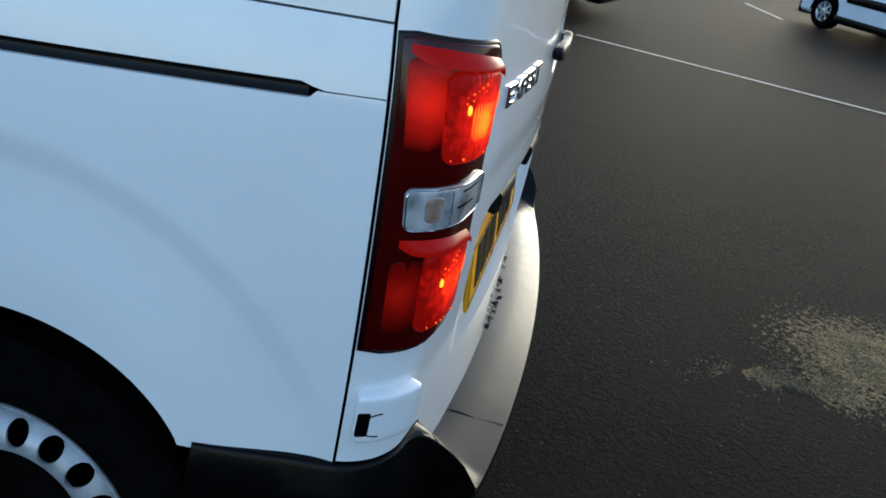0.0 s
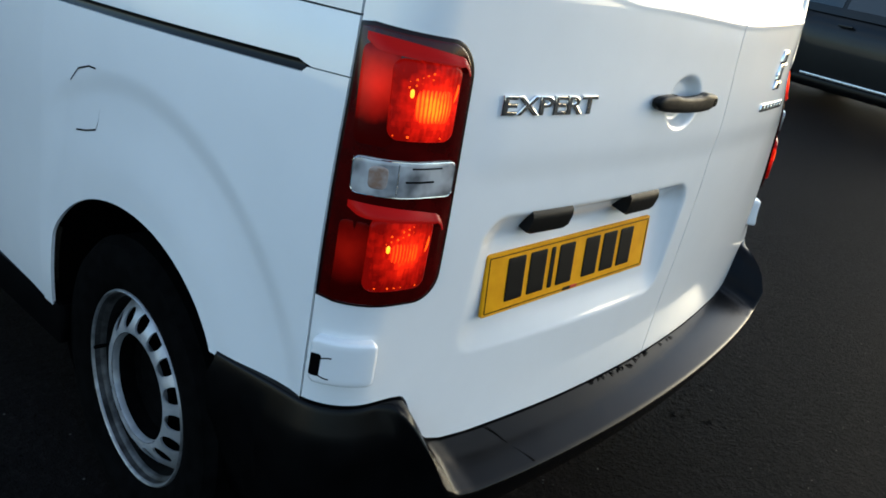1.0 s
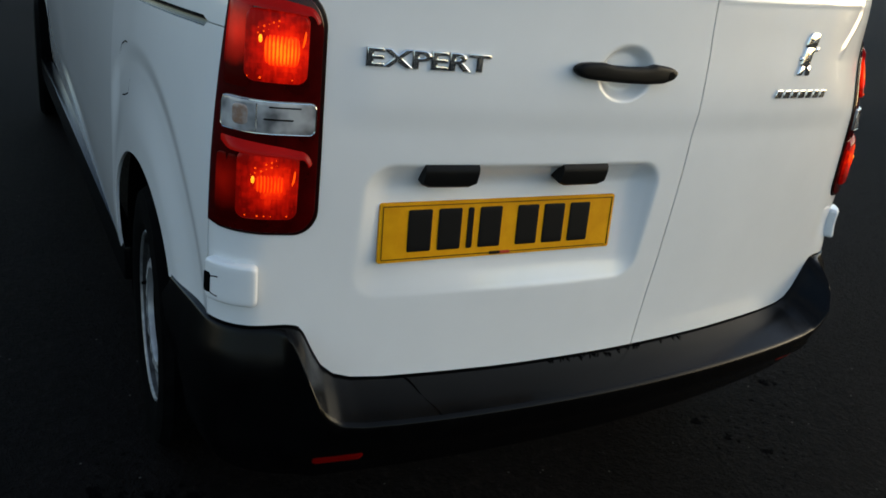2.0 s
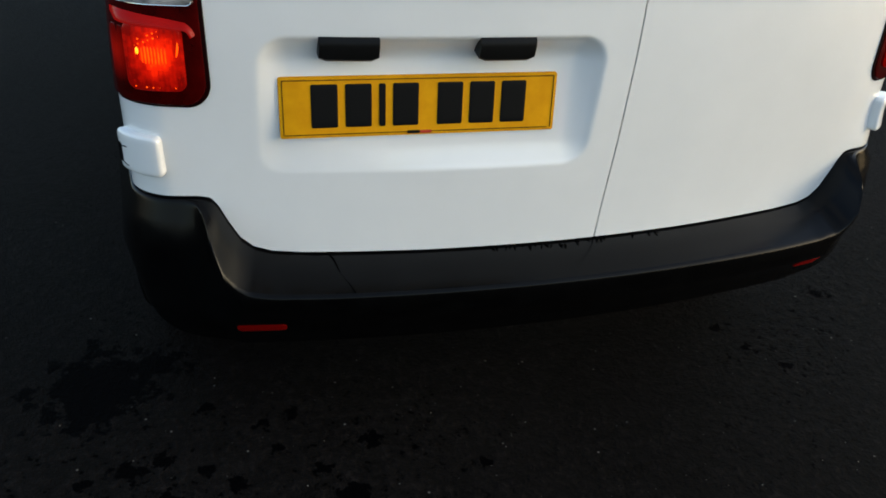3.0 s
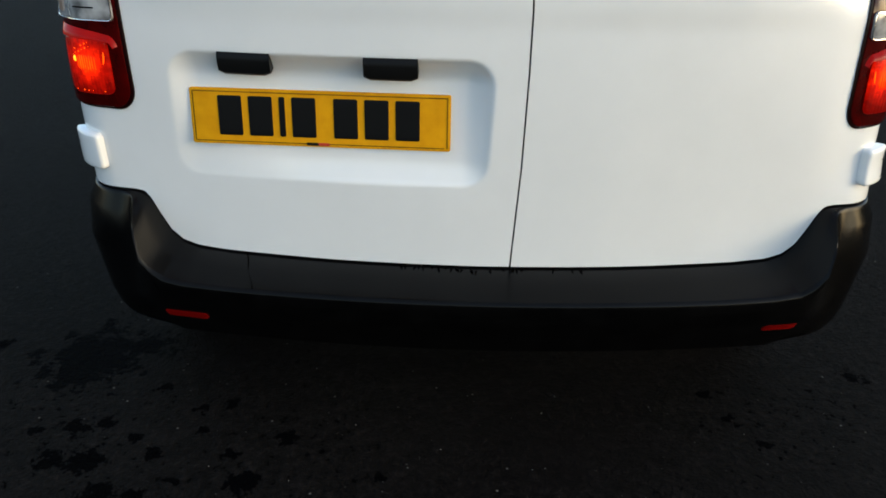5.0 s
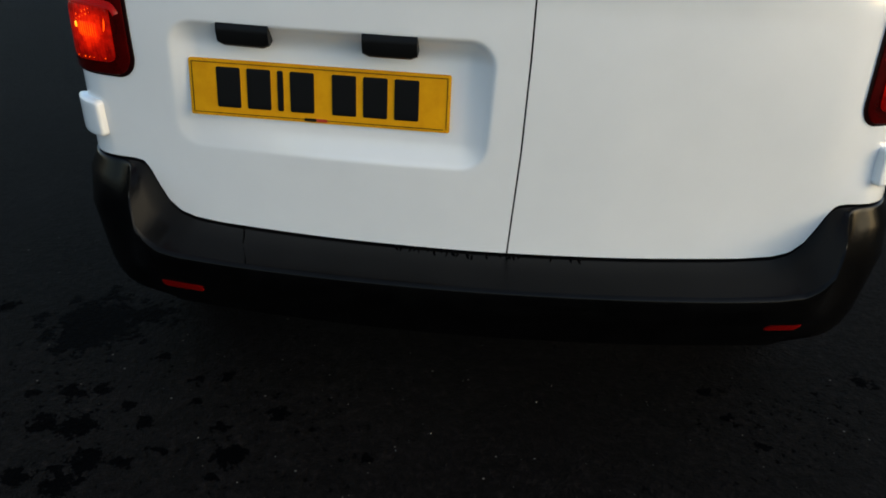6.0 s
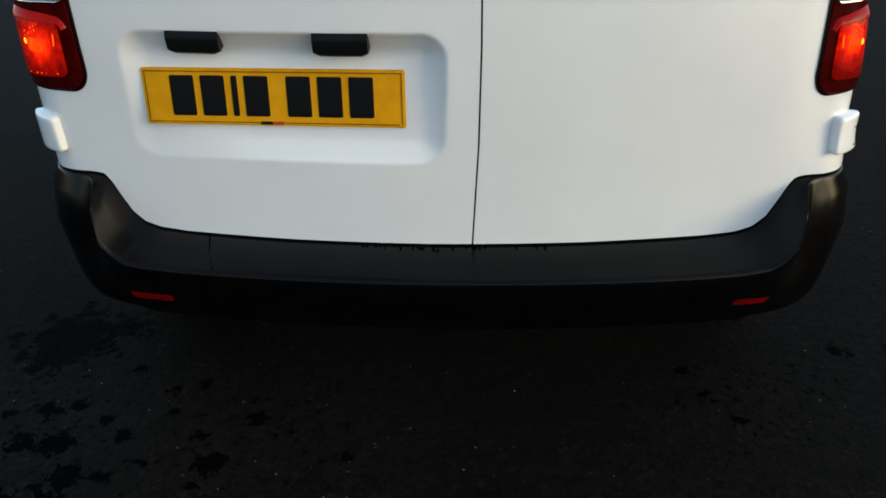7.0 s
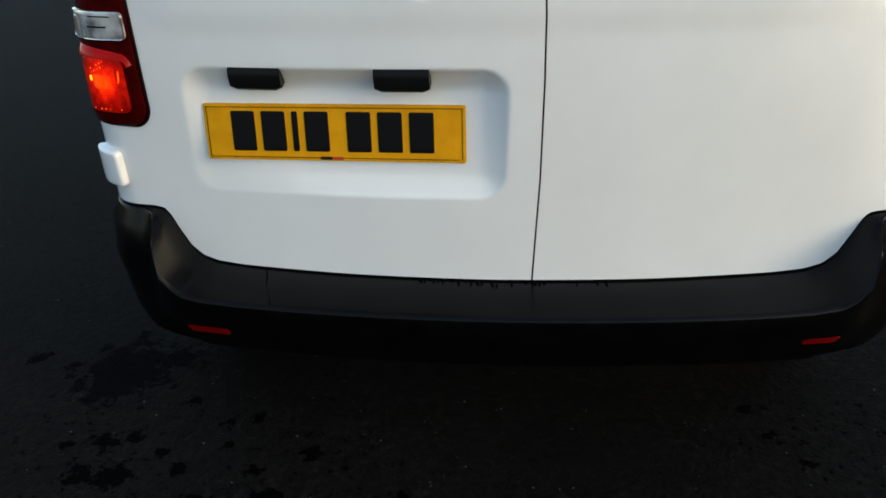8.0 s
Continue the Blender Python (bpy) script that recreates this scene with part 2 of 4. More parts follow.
def stain(m, spots, ragged, scale):
    """One inside the given circles (x, y, radius) on the ground, with a ragged rim."""
    place = m.node_tree.nodes.new("ShaderNodeTexCoord")
    fray = node(m, "ShaderNodeTexNoise", Scale=scale, Detail=5.0, Roughness=0.65)
    join(m, place.outputs["Object"], fray.inputs["Vector"])
    wander = node(m, "ShaderNodeTexNoise", Scale=scale * 0.55, Detail=3.0)
    join(m, place.outputs["Object"], wander.inputs["Vector"])
    bend = node(m, "ShaderNodeVectorMath")
    bend.operation = "MULTIPLY_ADD"
    join(m, wander.outputs["Color"], bend.inputs[0])
    bend.inputs[1].default_value = (2.6 / scale, 2.6 / scale, 0)
    join(m, place.outputs["Object"], bend.inputs[2])
    total = None
    for x, y, r in spots:
        x, y = x + 1.3 / scale, y + 1.3 / scale
        away = node(m, "ShaderNodeVectorMath")
        away.operation = "DISTANCE"
        away.inputs[1].default_value = (x, y, 0)
        join(m, bend.outputs[0], away.inputs[0])
        rel = node(m, "ShaderNodeMath")
        rel.operation = "DIVIDE"
        rel.inputs[1].default_value = 2 * r
        join(m, away.outputs["Value"], rel.inputs[0])
        if total is None:
            total = rel.outputs[0]
        else:
            low = node(m, "ShaderNodeMath")
            low.operation = "MINIMUM"
            join(m, total, low.inputs[0])
            join(m, rel.outputs[0], low.inputs[1])
            total = low.outputs[0]
    add = node(m, "ShaderNodeMath")
    add.operation = "MULTIPLY_ADD"
    join(m, fray.outputs["Fac"], add.inputs[0])
    add.inputs[1].default_value = ragged
    join(m, total, add.inputs[2])
    shift = node(m, "ShaderNodeMath")
    shift.operation = "SUBTRACT"
    join(m, add.outputs[0], shift.inputs[0])
    shift.inputs[1].default_value = ragged / 2
    return ramp(m, shift.outputs[0], [(0.50, (1, 1, 1)), (0.56, (0, 0, 0))]).outputs["Color"]


def mixed(m, fac, a, b):
    n = m.node_tree.nodes.new("ShaderNodeMix")
    n.data_type = "RGBA"
    join(m, fac, n.inputs[0])
    for source, slot in ((a, 6), (b, 7)):
        if not isinstance(source, tuple):
            join(m, source, n.inputs[slot])
        else:
            n.inputs[slot].default_value = (*source, 1)
    return n.outputs[2]


chips = grain(asphalt, 46, 4, 0.85)
patches = grain(asphalt, 1.3, 5, 0.6)
ground_tone = ramp(asphalt, patches.outputs["Fac"], [(0.3, (0.0033, 0.0028, 0.0027)), (0.7, (0.0058, 0.0050, 0.0048))])
chip_tone = ramp(asphalt, chips.outputs["Fac"], [(0.38, (0.58, 0.58, 0.58)), (0.53, (1.0, 1.0, 1.0)), (0.70, (2.6, 2.5, 2.4))])
grit = node(asphalt, "ShaderNodeMix")
grit.data_type, grit.blend_type = "RGBA", "MULTIPLY"
grit.inputs[0].default_value = 1.0
mottle = ramp(asphalt, grain(asphalt, 17, 4, 0.7).outputs["Fac"], [(0.36, (0.75, 0.75, 0.75)), (0.64, (1.25, 1.25, 1.25))])
worn = node(asphalt, "ShaderNodeMix")
worn.data_type, worn.blend_type = "RGBA", "MULTIPLY"
worn.inputs[0].default_value = 1.0
join(asphalt, ground_tone.outputs["Color"], worn.inputs[6])
join(asphalt, mottle.outputs["Color"], worn.inputs[7])
join(asphalt, worn.outputs[2], grit.inputs[6])
join(asphalt, chip_tone.outputs["Color"], grit.inputs[7])
specks = grain(asphalt, 42.0, 4, 0.7)
speck_mask = ramp(asphalt, specks.outputs["Fac"], [(0.345, (1, 1, 1)), (0.37, (0, 0, 0))])
region = ramp(asphalt, grain(asphalt, 2.2, 2).outputs["Fac"], [(0.40, (0, 0, 0)), (0.52, (1, 1, 1))])
blots = node(asphalt, "ShaderNodeMix")
blots.data_type, blots.blend_type = "RGBA", "MULTIPLY"
blots.inputs[0].default_value = 1.0
join(asphalt, speck_mask.outputs["Color"], blots.inputs[6])
join(asphalt, region.outputs["Color"], blots.inputs[7])
damp = mixed(asphalt, blots.outputs[2], grit.outputs[2], (0.0015, 0.0015, 0.0018))
stones = node(asphalt, "ShaderNodeTexVoronoi", Scale=14.0)
join(asphalt, node(asphalt, "ShaderNodeTexCoord").outputs["Object"], stones.inputs["Vector"])
stone_mask = ramp(asphalt, stones.outputs["Distance"], [(0.030, (1, 1, 1)), (0.046, (0, 0, 0))])
damp = mixed(asphalt, stone_mask.outputs["Color"], damp, (0.10, 0.095, 0.085))
drips = [(0.04, -0.92, 0.028), (0.16, -0.85, 0.040), (0.16, -0.93, 0.030), (0.26, -0.78, 0.034), (0.33, -0.80, 0.036), (0.32, -0.90, 0.028), (0.29, -0.83, 0.014), (0.12, -0.71, 0.019), (0.12, -0.54, 0.016), (0.04, -0.62, 0.014), (0.06, -0.42, 0.021), (0.21, -0.49, 0.030), (0.19, -0.47, 0.018), (0.27, -0.51, 0.012), (0.18, -0.20, 0.015)]
spills = [(-0.12, -0.76, 0.014), (0.02, -0.85, 0.021), (0.07, -0.77, 0.015), (0.25, -0.71, 0.018), (0.21, -0.64, 0.013), (-0.06, -0.58, 0.018), (-0.04, -0.65, 0.014), (0.06, -1.01, 0.016), (-0.16, 0.59, 0.016), (-0.06, 0.62, 0.012), (0.03, 0.68, 0.014), (-0.25, 1.0, 0.024), (-0.29, -1.27, 0.026)]
drip_mask, spill_mask = stain(asphalt, drips, 2.0, 50.0), stain(asphalt, spills, 2.0, 50.0)
wet = mixed(asphalt, drip_mask, damp, (0.0008, 0.0008, 0.0011))
wet = mixed(asphalt, spill_mask, wet, (0.0008, 0.0008, 0.0011))
cluster = stain(asphalt, [(0.20, -0.86, 0.40), (0.12, -0.50, 0.26), (-0.10, 0.75, 0.16)], 1.2, 5.0)
spatter = ramp(asphalt, grain(asphalt, 46.0, 3, 0.6).outputs["Fac"], [(0.345, (1, 1, 1)), (0.37, (0, 0, 0))])
dots = node(asphalt, "ShaderNodeMix")
dots.data_type, dots.blend_type = "RGBA", "MULTIPLY"
dots.inputs[0].default_value = 1.0
join(asphalt, spatter.outputs["Color"], dots.inputs[6])
join(asphalt, cluster, dots.inputs[7])
wet = mixed(asphalt, dots.outputs[2], wet, (0.0006, 0.0006, 0.0007))
wet_mask = stain(asphalt, [(-0.24, -1.00, 0.12), (-0.30, -0.88, 0.06), (-0.16, -1.03, 0.05)], 2.2, 22.0)
soaked = mixed(asphalt, wet_mask, wet, (0.0009, 0.0010, 0.0014))
sheen = (0.031, 0.031, 0.031)
for mask in (drip_mask, spill_mask, dots.outputs[2], blots.outputs[2]):
    sheen = mixed(asphalt, mask, sheen, (0.007, 0.007, 0.008))
sheen = mixed(asphalt, wet_mask, sheen, (0.012, 0.012, 0.014))
join(asphalt, sheen, base(asphalt).inputs["Specular IOR Level"])
sand_mask = stain(asphalt, [(1.36, 0.98, 0.27), (1.16, 0.72, 0.10), (0.90, 0.69, 0.05)], 2.2, 42.0)
sand_grain = ramp(asphalt, grain(asphalt, 75, 4, 0.8).outputs["Fac"], [(0.40, (0.030, 0.024, 0.014)), (0.60, (0.26, 0.185, 0.085))])
join(asphalt, mixed(asphalt, sand_mask, soaked, sand_grain.outputs["Color"]), base(asphalt).inputs["Base Color"])
relief(asphalt, chips.outputs["Fac"], 1.0, 0.010)
line_white = material("road_paint", (0.55, 0.55, 0.52), 0.7)
vary(line_white, grain(line_white, 40, 5, 0.75).outputs["Fac"], (0.07, 0.068, 0.060), (0.44, 0.43, 0.39), 0.38, 0.56)


# ---- mesh helpers ----
def finish(bm, sharp=38):
    bmesh.ops.recalc_face_normals(bm, faces=bm.faces)
    for f in bm.faces:
        f.smooth = True
    for e in bm.edges:
        if len(e.link_faces) == 2 and e.calc_face_angle(0) > radians(sharp):
            e.smooth = False


def part(name, bm, mat, parent=None, label="", sharp=38, settle=True):
    """Links a bmesh, whose points are in world space, as one mesh under a thing or a part."""
    if settle:
        finish(bm, sharp)
    me = bpy.data.meshes.new(name)
    bm.to_mesh(me)
    bm.free()
    me.materials.append(mat)
    ob = new(name, me)
    if parent:
        ob.parent = parent
        ob.matrix_parent_inverse = origin_of[parent.name].inverted()
    origin_of[ob.name] = Matrix.Identity(4)
    return tagged(ob, label)


origin_of = {}


def thing(name, at, label, category, group="", kind=""):
    """An Empty at the base of a thing, to hold its parts."""
    ob = new(name)
    ob.empty_display_size = 0.2
    ob.matrix_world = at if isinstance(at, Matrix) else Matrix.Translation(at)
    origin_of[ob.name] = ob.matrix_world.copy()
    return tagged(ob, label, category, group, kind)


def holder(name, at, parent, label=""):
    """An Empty for a part that has pieces of its own."""
    ob = new(name)
    ob.empty_display_size = 0.1
    ob.parent = parent
    ob.matrix_parent_inverse = origin_of[parent.name].inverted()
    ob.matrix_basis = Matrix.Translation(at)
    origin_of[ob.name] = Matrix.Translation(at)
    return tagged(ob, label)


def skin(rows, close_u=False, cap=False):
    """A bmesh over a grid of points."""
    bm = bmesh.new()
    vs = [[bm.verts.new(p) for p in row] for row in rows]
    n = len(vs)
    for i in range(n if close_u else n - 1):
        a, b = vs[i], vs[(i + 1) % n]
        for j in range(len(a) - 1):
            bm.faces.new((a[j], b[j], b[j + 1], a[j + 1]))
    if cap:
        bm.faces.new([row[0] for row in vs])
        bm.faces.new([row[-1] for row in vs])
    return bm


def box(bm, centre, size, turn=None, bevel=0.0):
    made = bmesh.ops.create_cube(bm, size=1.0)["verts"]
    m = Matrix.Translation(centre) @ (turn or Matrix.Identity(4)) @ Matrix.Diagonal((*size, 1))
    bmesh.ops.transform(bm, matrix=m, verts=made)
    if bevel:
        edges = list({e for v in made for e in v.link_edges})
        bmesh.ops.bevel(bm, geom=edges, offset=bevel, segments=2, affect="EDGES", profile=0.6)


def smooth(a, b, t):
    t = max(0.0, min(1.0, (t - a) / (b - a)))
    return t * t * (3 - 2 * t)


def lerp(a, b, t):
    return a + (b - a) * t


def along(table, t):
    """A smooth curve through (t, value) pairs."""
    if t <= table[0][0]:
        return table[0][1]
    for (t0, v0), (t1, v1) in zip(table, table[1:]):
        if t <= t1:
            return lerp(v0, v1, (t - t0) / (t1 - t0))
    return table[-1][1]


def words(text, size):
    """The outline of a line of text as points and faces, its lower left corner at the origin, fitted into size (width, height), and its depth."""
    cu = bpy.data.curves.new("words", "FONT")
    cu.body, cu.extrude, cu.offset, cu.resolution_u = text, 0.01, 0.005, 3
    cu.bevel_depth, cu.bevel_resolution = 0.045, 2
    tmp = new("words", cu)
    me = bpy.data.meshes.new_from_object(tmp.evaluated_get(bpy.context.evaluated_depsgraph_get()))
    pts = [v.co.copy() for v in me.vertices]
    faces = [list(p.vertices) for p in me.polygons]
    bpy.data.objects.remove(tmp)
    bpy.data.meshes.remove(me)
    lo = [min(p[k] for p in pts) for k in range(3)]
    hi = [max(p[k] for p in pts) for k in range(3)]
    pts = [((p.x - lo[0]) / (hi[0] - lo[0]) * size[0], (p.y - lo[1]) / (hi[1] - lo[1]) * size[1], (p.z - lo[2]) / (hi[2] - lo[2])) for p in pts]
    return pts, faces


def ground_height(x, y):
    return 0.004 * noise.noise((x * 0.35, y * 0.35, 0.0)) - 0.002


# ---- the ground ----
def build_ground():
    edges = [-1500, -400, -120, -40, -20, -12] + [-8 + 0.5 * i for i in range(33)] + [12, 20, 40, 120, 400, 1500]
    rows = [[(x, y + 2, ground_height(x, y) if max(abs(x), abs(y)) < 9 else -0.002) for y in edges] for x in edges]
    tagged(part("ground", skin(rows), asphalt, None, "", 60), "dark worn asphalt of a car park with damp stains", "ground", "", "structure")


build_ground()


def road_line(a, b, width):
    """A thin worn strip of paint on the ground."""
    a, b = Vector(a), Vector(b)
    side = Vector((-(b - a).y, (b - a).x)).normalized() * width / 2
    n = max(2, int((b - a).length / 0.25))
    rows = []
    for i in range(n + 1):
        p = a.lerp(b, i / n)
        wob = 0.12 * noise.noise((p.x * 3, p.y * 3, 5.0))
        rows.append([(*(p + side * (k + wob)), 0.0045) for k in (-1, 0, 1)])
    tagged(part("parking_line", skin(rows), line_white), "worn thin white parking bay line on asphalt", "road marking", "parking lines", "structure")


road_line((0.12, 6.975), (7.5, 4.61), 0.07)
road_line((3.2, 15.0), (3.52, 13.2), 0.08)

# ---- the white van: its shape ----
# x runs back from the tail, y to the van's right, z up; s is the way round the body from the middle of the tail, to the left below zero
CURVE, CORNER, FLANK = 0.125, 0.10, radians(83.2)


def half_width(z):
    if z <= 0.72:
        return 0.853 - 0.6 * max(0.0, 0.5 - z) ** 2
    if z <= 1.14:
        return 0.853 - 0.22 * (z - 0.72) ** 2
    return 0.8142 - 0.10 * (z - 1.14)


def rear_x(z):
    return 0.015 * smooth(0.42, 0.9, z) - (0.085 * (z - 1.2) if z > 1.2 else 0.0)


def plan(s, z):
    """A point of the body's outline at height z, and the way out from it."""
    side, a, w = (1 if s >= 0 else -1), abs(s), half_width(z)
    ya = w - 0.082
    t0 = math.atan(2 * CURVE * ya)
    if a <= ya:
        y, x, t = a, rear_x(z) - CURVE * a * a, math.atan(2 * CURVE * a)
    else:
        d, x0, arc = a - ya, rear_x(z) - CURVE * ya * ya, CORNER * (FLANK - t0)
        if d <= arc:
            t = t0 + d / CORNER
            y, x = ya + CORNER * (math.sin(t) - math.sin(t0)), x0 - CORNER * (math.cos(t0) - math.cos(t))
        else:
            d -= arc
            ye, xe = ya + CORNER * (math.sin(FLANK) - math.sin(t0)), x0 - CORNER * (math.cos(t0) - math.cos(FLANK))
            q = min(d, 0.60)
            y, x, t = ye + 0.12 * q - 0.10 * q * q, xe - d, math.pi / 2 - math.atan(0.12 - 0.20 * q)
    if side > 0:
        # the right shoulder leans in a little more than the left
        lean = (0.016 * smooth(0.66, 0.96, z) + 0.036 * smooth(0.92, 1.12, z) + 0.014 * smooth(1.1, 1.35, z) + 0.013 * smooth(0.56, 0.66, z) * smooth(0.66, 0.80, a)) * smooth(0.46, 0.82, a) * smooth(1.6, 0.95, a)
        x, y = x - lean * math.cos(t), y - lean * math.sin(t)
    return x, side * y, math.cos(t), side * math.sin(t)


def on_body(s, z, off=0.0):
    x, y, nx, ny = plan(s, z)
    return Vector((x + off * nx, y + off * ny, z))


def side_at(x):
    """The way round the body at which its side reaches x."""
    return 0.98 - (x + 0.252)


def door_seam(z):
    return along([(0.42, 0.070), (0.65, 0.082), (0.84, 0.086), (0.96, 0.086), (1.08, 0.081), (1.14, 0.074), (1.19, 0.069), (1.3, 0.060), (1.9, 0.03)], z)


def corner_seam(z):
    return 0.884 - 0.02 * (z - 0.738) + 0.011 * math.exp(-(((z - 0.85) / 0.22) ** 2))


def cap_reach(s):
    """The corner caps of the bumper reach a little further in on the left."""
    return abs(s) + (0.017 * smooth(0.5, 0.64, abs(s)) * smooth(0.95, 0.8, abs(s)) if s < 0 else 0.0)


def bumper_top(s):
    """The height at which the bumper meets the doors and sides."""
    a = cap_reach(s)
    return along([(0, 0.424), (0.30, 0.426), (0.55, 0.431), (0.62, 0.436), (0.655, 0.446), (0.68, 0.468), (0.70, 0.505), (0.715, 0.538), (0.728, 0.554), (0.75, 0.557), (0.95, 0.555), (1.1, 0.546), (1.2, 0.544)], a)


def sheet(s0, s1, z0, z1, nu, nv, push, lip=0.014):
    """A body panel: s from s0(z) to s1(z), z from z0(s) to z1(s), pushed out by push(s, z), with its edges turned in."""
    rows = []
    for i in range(nu + 1):
        row = []
        for j in range(nv + 1):
            z = 0.9
            for _ in range(4):
                s = lerp(s0(z), s1(z), i / nu)
                z = lerp(z0(s), z1(s), j / nv)
            row.append((s, z, push(s, z)))
        rows.append(row)
    grid = []
    for i in range(-1, nu + 2):
        row = []
        for j in range(-1, nv + 2):
            s, z, d = rows[min(max(i, 0), nu)][min(max(j, 0), nv)]
            row.append(on_body(s, z, d if 0 <= i <= nu and 0 <= j <= nv else d - lip))
        grid.append(row)
    return skin(grid)


def rounded(centre, half, radius, n=10, skew=0.0, step=0.012):
    """The outline of a rounded rectangle in (s, z)."""
    turns = []
    for k, (sx, sz) in enumerate(((1, 1), (-1, 1), (-1, -1), (1, -1))):
        for i in range(n + 1):
            a = math.pi / 2 * (k + i / n)
            turns.append((sx * (half[0] - radius) + radius * math.cos(a), sz * (half[1] - radius) + radius * math.sin(a)))
    out = []
    for (u0, v0), (u1, v1) in zip(turns, turns[1:] + turns[:1]):
        parts = max(1, int(math.hypot(u1 - u0, v1 - v0) / step))
        out += [(lerp(u0, u1, k / parts), lerp(v0, v1, k / parts)) for k in range(parts)]
    return [(centre[0] + u + skew * v, centre[1] + v) for u, v in out]


def pad(outline, low, high, bevel, middle=None, rings=4, sag=0.0, lay=on_body):
    """A raised pad over the body with a rounded rim: the outline in (s, z), its foot and its top above the skin."""
    cx, cz = middle or (sum(p[0] for p in outline) / len(outline), sum(p[1] for p in outline) / len(outline))
    bm = bmesh.new()

    def ring(f, off):
        return [bm.verts.new(lay(cx + (s - cx) * f, cz + (z - cz) * f, off)) for s, z in outline]

    size = max(max(abs(s - cx) for s, z in outline), max(abs(z - cz) for s, z in outline))
    b = min(0.8, bevel / size)
    steps = [(1.0, low), (1.0, high - bevel)] + [(1 - b * (1 - math.cos(a)), high - bevel * (1 - math.sin(a))) for a in (math.pi / 6, math.pi / 3, math.pi / 2)]
    steps += [((1 - b) * (1 - k / rings), high + sag * math.sin(math.pi / 2 * k / rings)) for k in range(1, rings)]
    loops = [ring(*st) for st in steps]
    n = len(outline)
    for a, b2 in zip(loops, loops[1:]):
        for i in range(n):
            bm.faces.new((a[i], a[(i + 1) % n], b2[(i + 1) % n], b2[i]))
    tip = bm.verts.new(lay(cx, cz, high + sag))
    for i in range(n):
        bm.faces.new((loops[-1][i], loops[-1][(i + 1) % n], tip))
    return bm


def tube(points, radius, n=8):
    """A round bar along points."""
    bm = bmesh.new()
    pts = [Vector(p) for p in points]
    loops = []
    for i, p in enumerate(pts):
        d = (pts[min(i + 1, len(pts) - 1)] - pts[max(i - 1, 0)]).normalized()
        a = d.orthogonal().normalized()
        if loops:
            a = (a - a.project(d)).normalized()
        b = d.cross(a)
        r = radius(i / (len(pts) - 1)) if callable(radius) else radius
        loops.append([bm.verts.new(p + r * (math.cos(2 * math.pi * k / n) * a + math.sin(2 * math.pi * k / n) * b)) for k in range(n)])
    for a, b in zip(loops, loops[1:]):
        for k in range(n):
            bm.faces.new((a[k], a[(k + 1) % n], b[(k + 1) % n], b[k]))
    bm.faces.new(loops[0])
    bm.faces.new(loops[-1])
    return bm


# ---- the white van: its panels ----
VAN_BASE = (-2.3, 0, 0)
van = thing("delivery_van", VAN_BASE, "white delivery van with lit red tail lamps, parked on asphalt", "van")
ARCH_X, ARCH_Z, ARCH_R = -0.635, 0.415, 0.300
RECESS = (-0.299, 0.736, 0.321, 0.132, 0.055)  # middle s, z, half width, half height, corner


def plate_plane(s, z):
    return -0.035 + 0.044 * (s + 0.585) - 0.09 * (z - 0.735)


def recess_depth(s, z):
    """How far the number plate's bay lies below the door's skin."""
    cs, cz, hw, hh, r = RECESS
    lean = 0.10 * (z - cz)
    qx, qz = abs(s - cs - lean * 0.3) - (hw - r), abs(z - cz) - (hh - r)
    inside = -(math.hypot(max(qx, 0), max(qz, 0)) + min(max(qx, qz), 0) - r)
    wall = lerp(0.055, 0.056, smooth(-0.55, -0.1, s))
    floor = on_body(s, z).x - plate_plane(s, z) + 0.004
    t = max(0.0, min(1.0, inside / wall))
    crisp = (1 - (1 - t) ** 2) * smooth(-0.003, 0.014, inside)
    floor = 0.5 * (floor + 0.005 + math.hypot(floor - 0.005, 0.006))
    return floor * lerp(smooth(0.0, wall, inside), crisp, 0.45 + 0.35 * smooth(-0.60, -0.15, s))


def door_push(s, z):
    d = 0.0042 * smooth(0.915, 0.975, z) * smooth(1.13, 0.99, z) * (1 - smooth(0.6, 0.7, abs(s)))
    ledge = 0.005 + 0.013 * smooth(0.05, 0.60, s) + 0.017 * smooth(0.12, -0.32, s) + 0.03 * smooth(-0.30, -0.62, s)
    d += -0.013 * smooth(1.186 + ledge, 1.200 + 1.6 * ledge, z) * (1 - smooth(0.605, 0.622, abs(s) + 0.022 * smooth(0.0, 0.3, s)))
    d += 0.0012 * math.exp(-((z - 1.184 - ledge) / 0.005) ** 2) * (1 - smooth(0.60, 0.64, abs(s)))
    if s < door_seam(z):
        d -= recess_depth(s, z)
        r = math.hypot((s + 0.124) / 0.067, (z - 1.041) / 0.054)
        d -= 0.020 * (1 - smooth(0.62, 1.0, r))
    else:
        # the pressed line that runs down from the window panel's corner
        bend = 0.628 - 0.075 * smooth(1.19, 1.08, z)
        if z > 1.08:
            d += 0.0035 * math.exp(-((s - bend) / 0.010) ** 2) * smooth(1.08, 1.11, z)
    return d


def on_door(s, z, off=0.0):
    return on_body(s, z, off + door_push(s, z))


FRONT_EDGE = 1.722


def flare(s, z):
    """The pressed bulge round the rear wheel."""
    x, y, _, _ = plan(s, z)
    r = math.hypot(x - ARCH_X, (z - ARCH_Z) * 0.98)
    return -0.007 * (1 - smooth(0.47, 0.52, r)) * smooth(0.33, 0.45, r) * smooth(FRONT_EDGE, FRONT_EDGE - 0.10, abs(s))


def rail_line(s):
    return 1.057 - 0.045 * (abs(s) - 0.97)


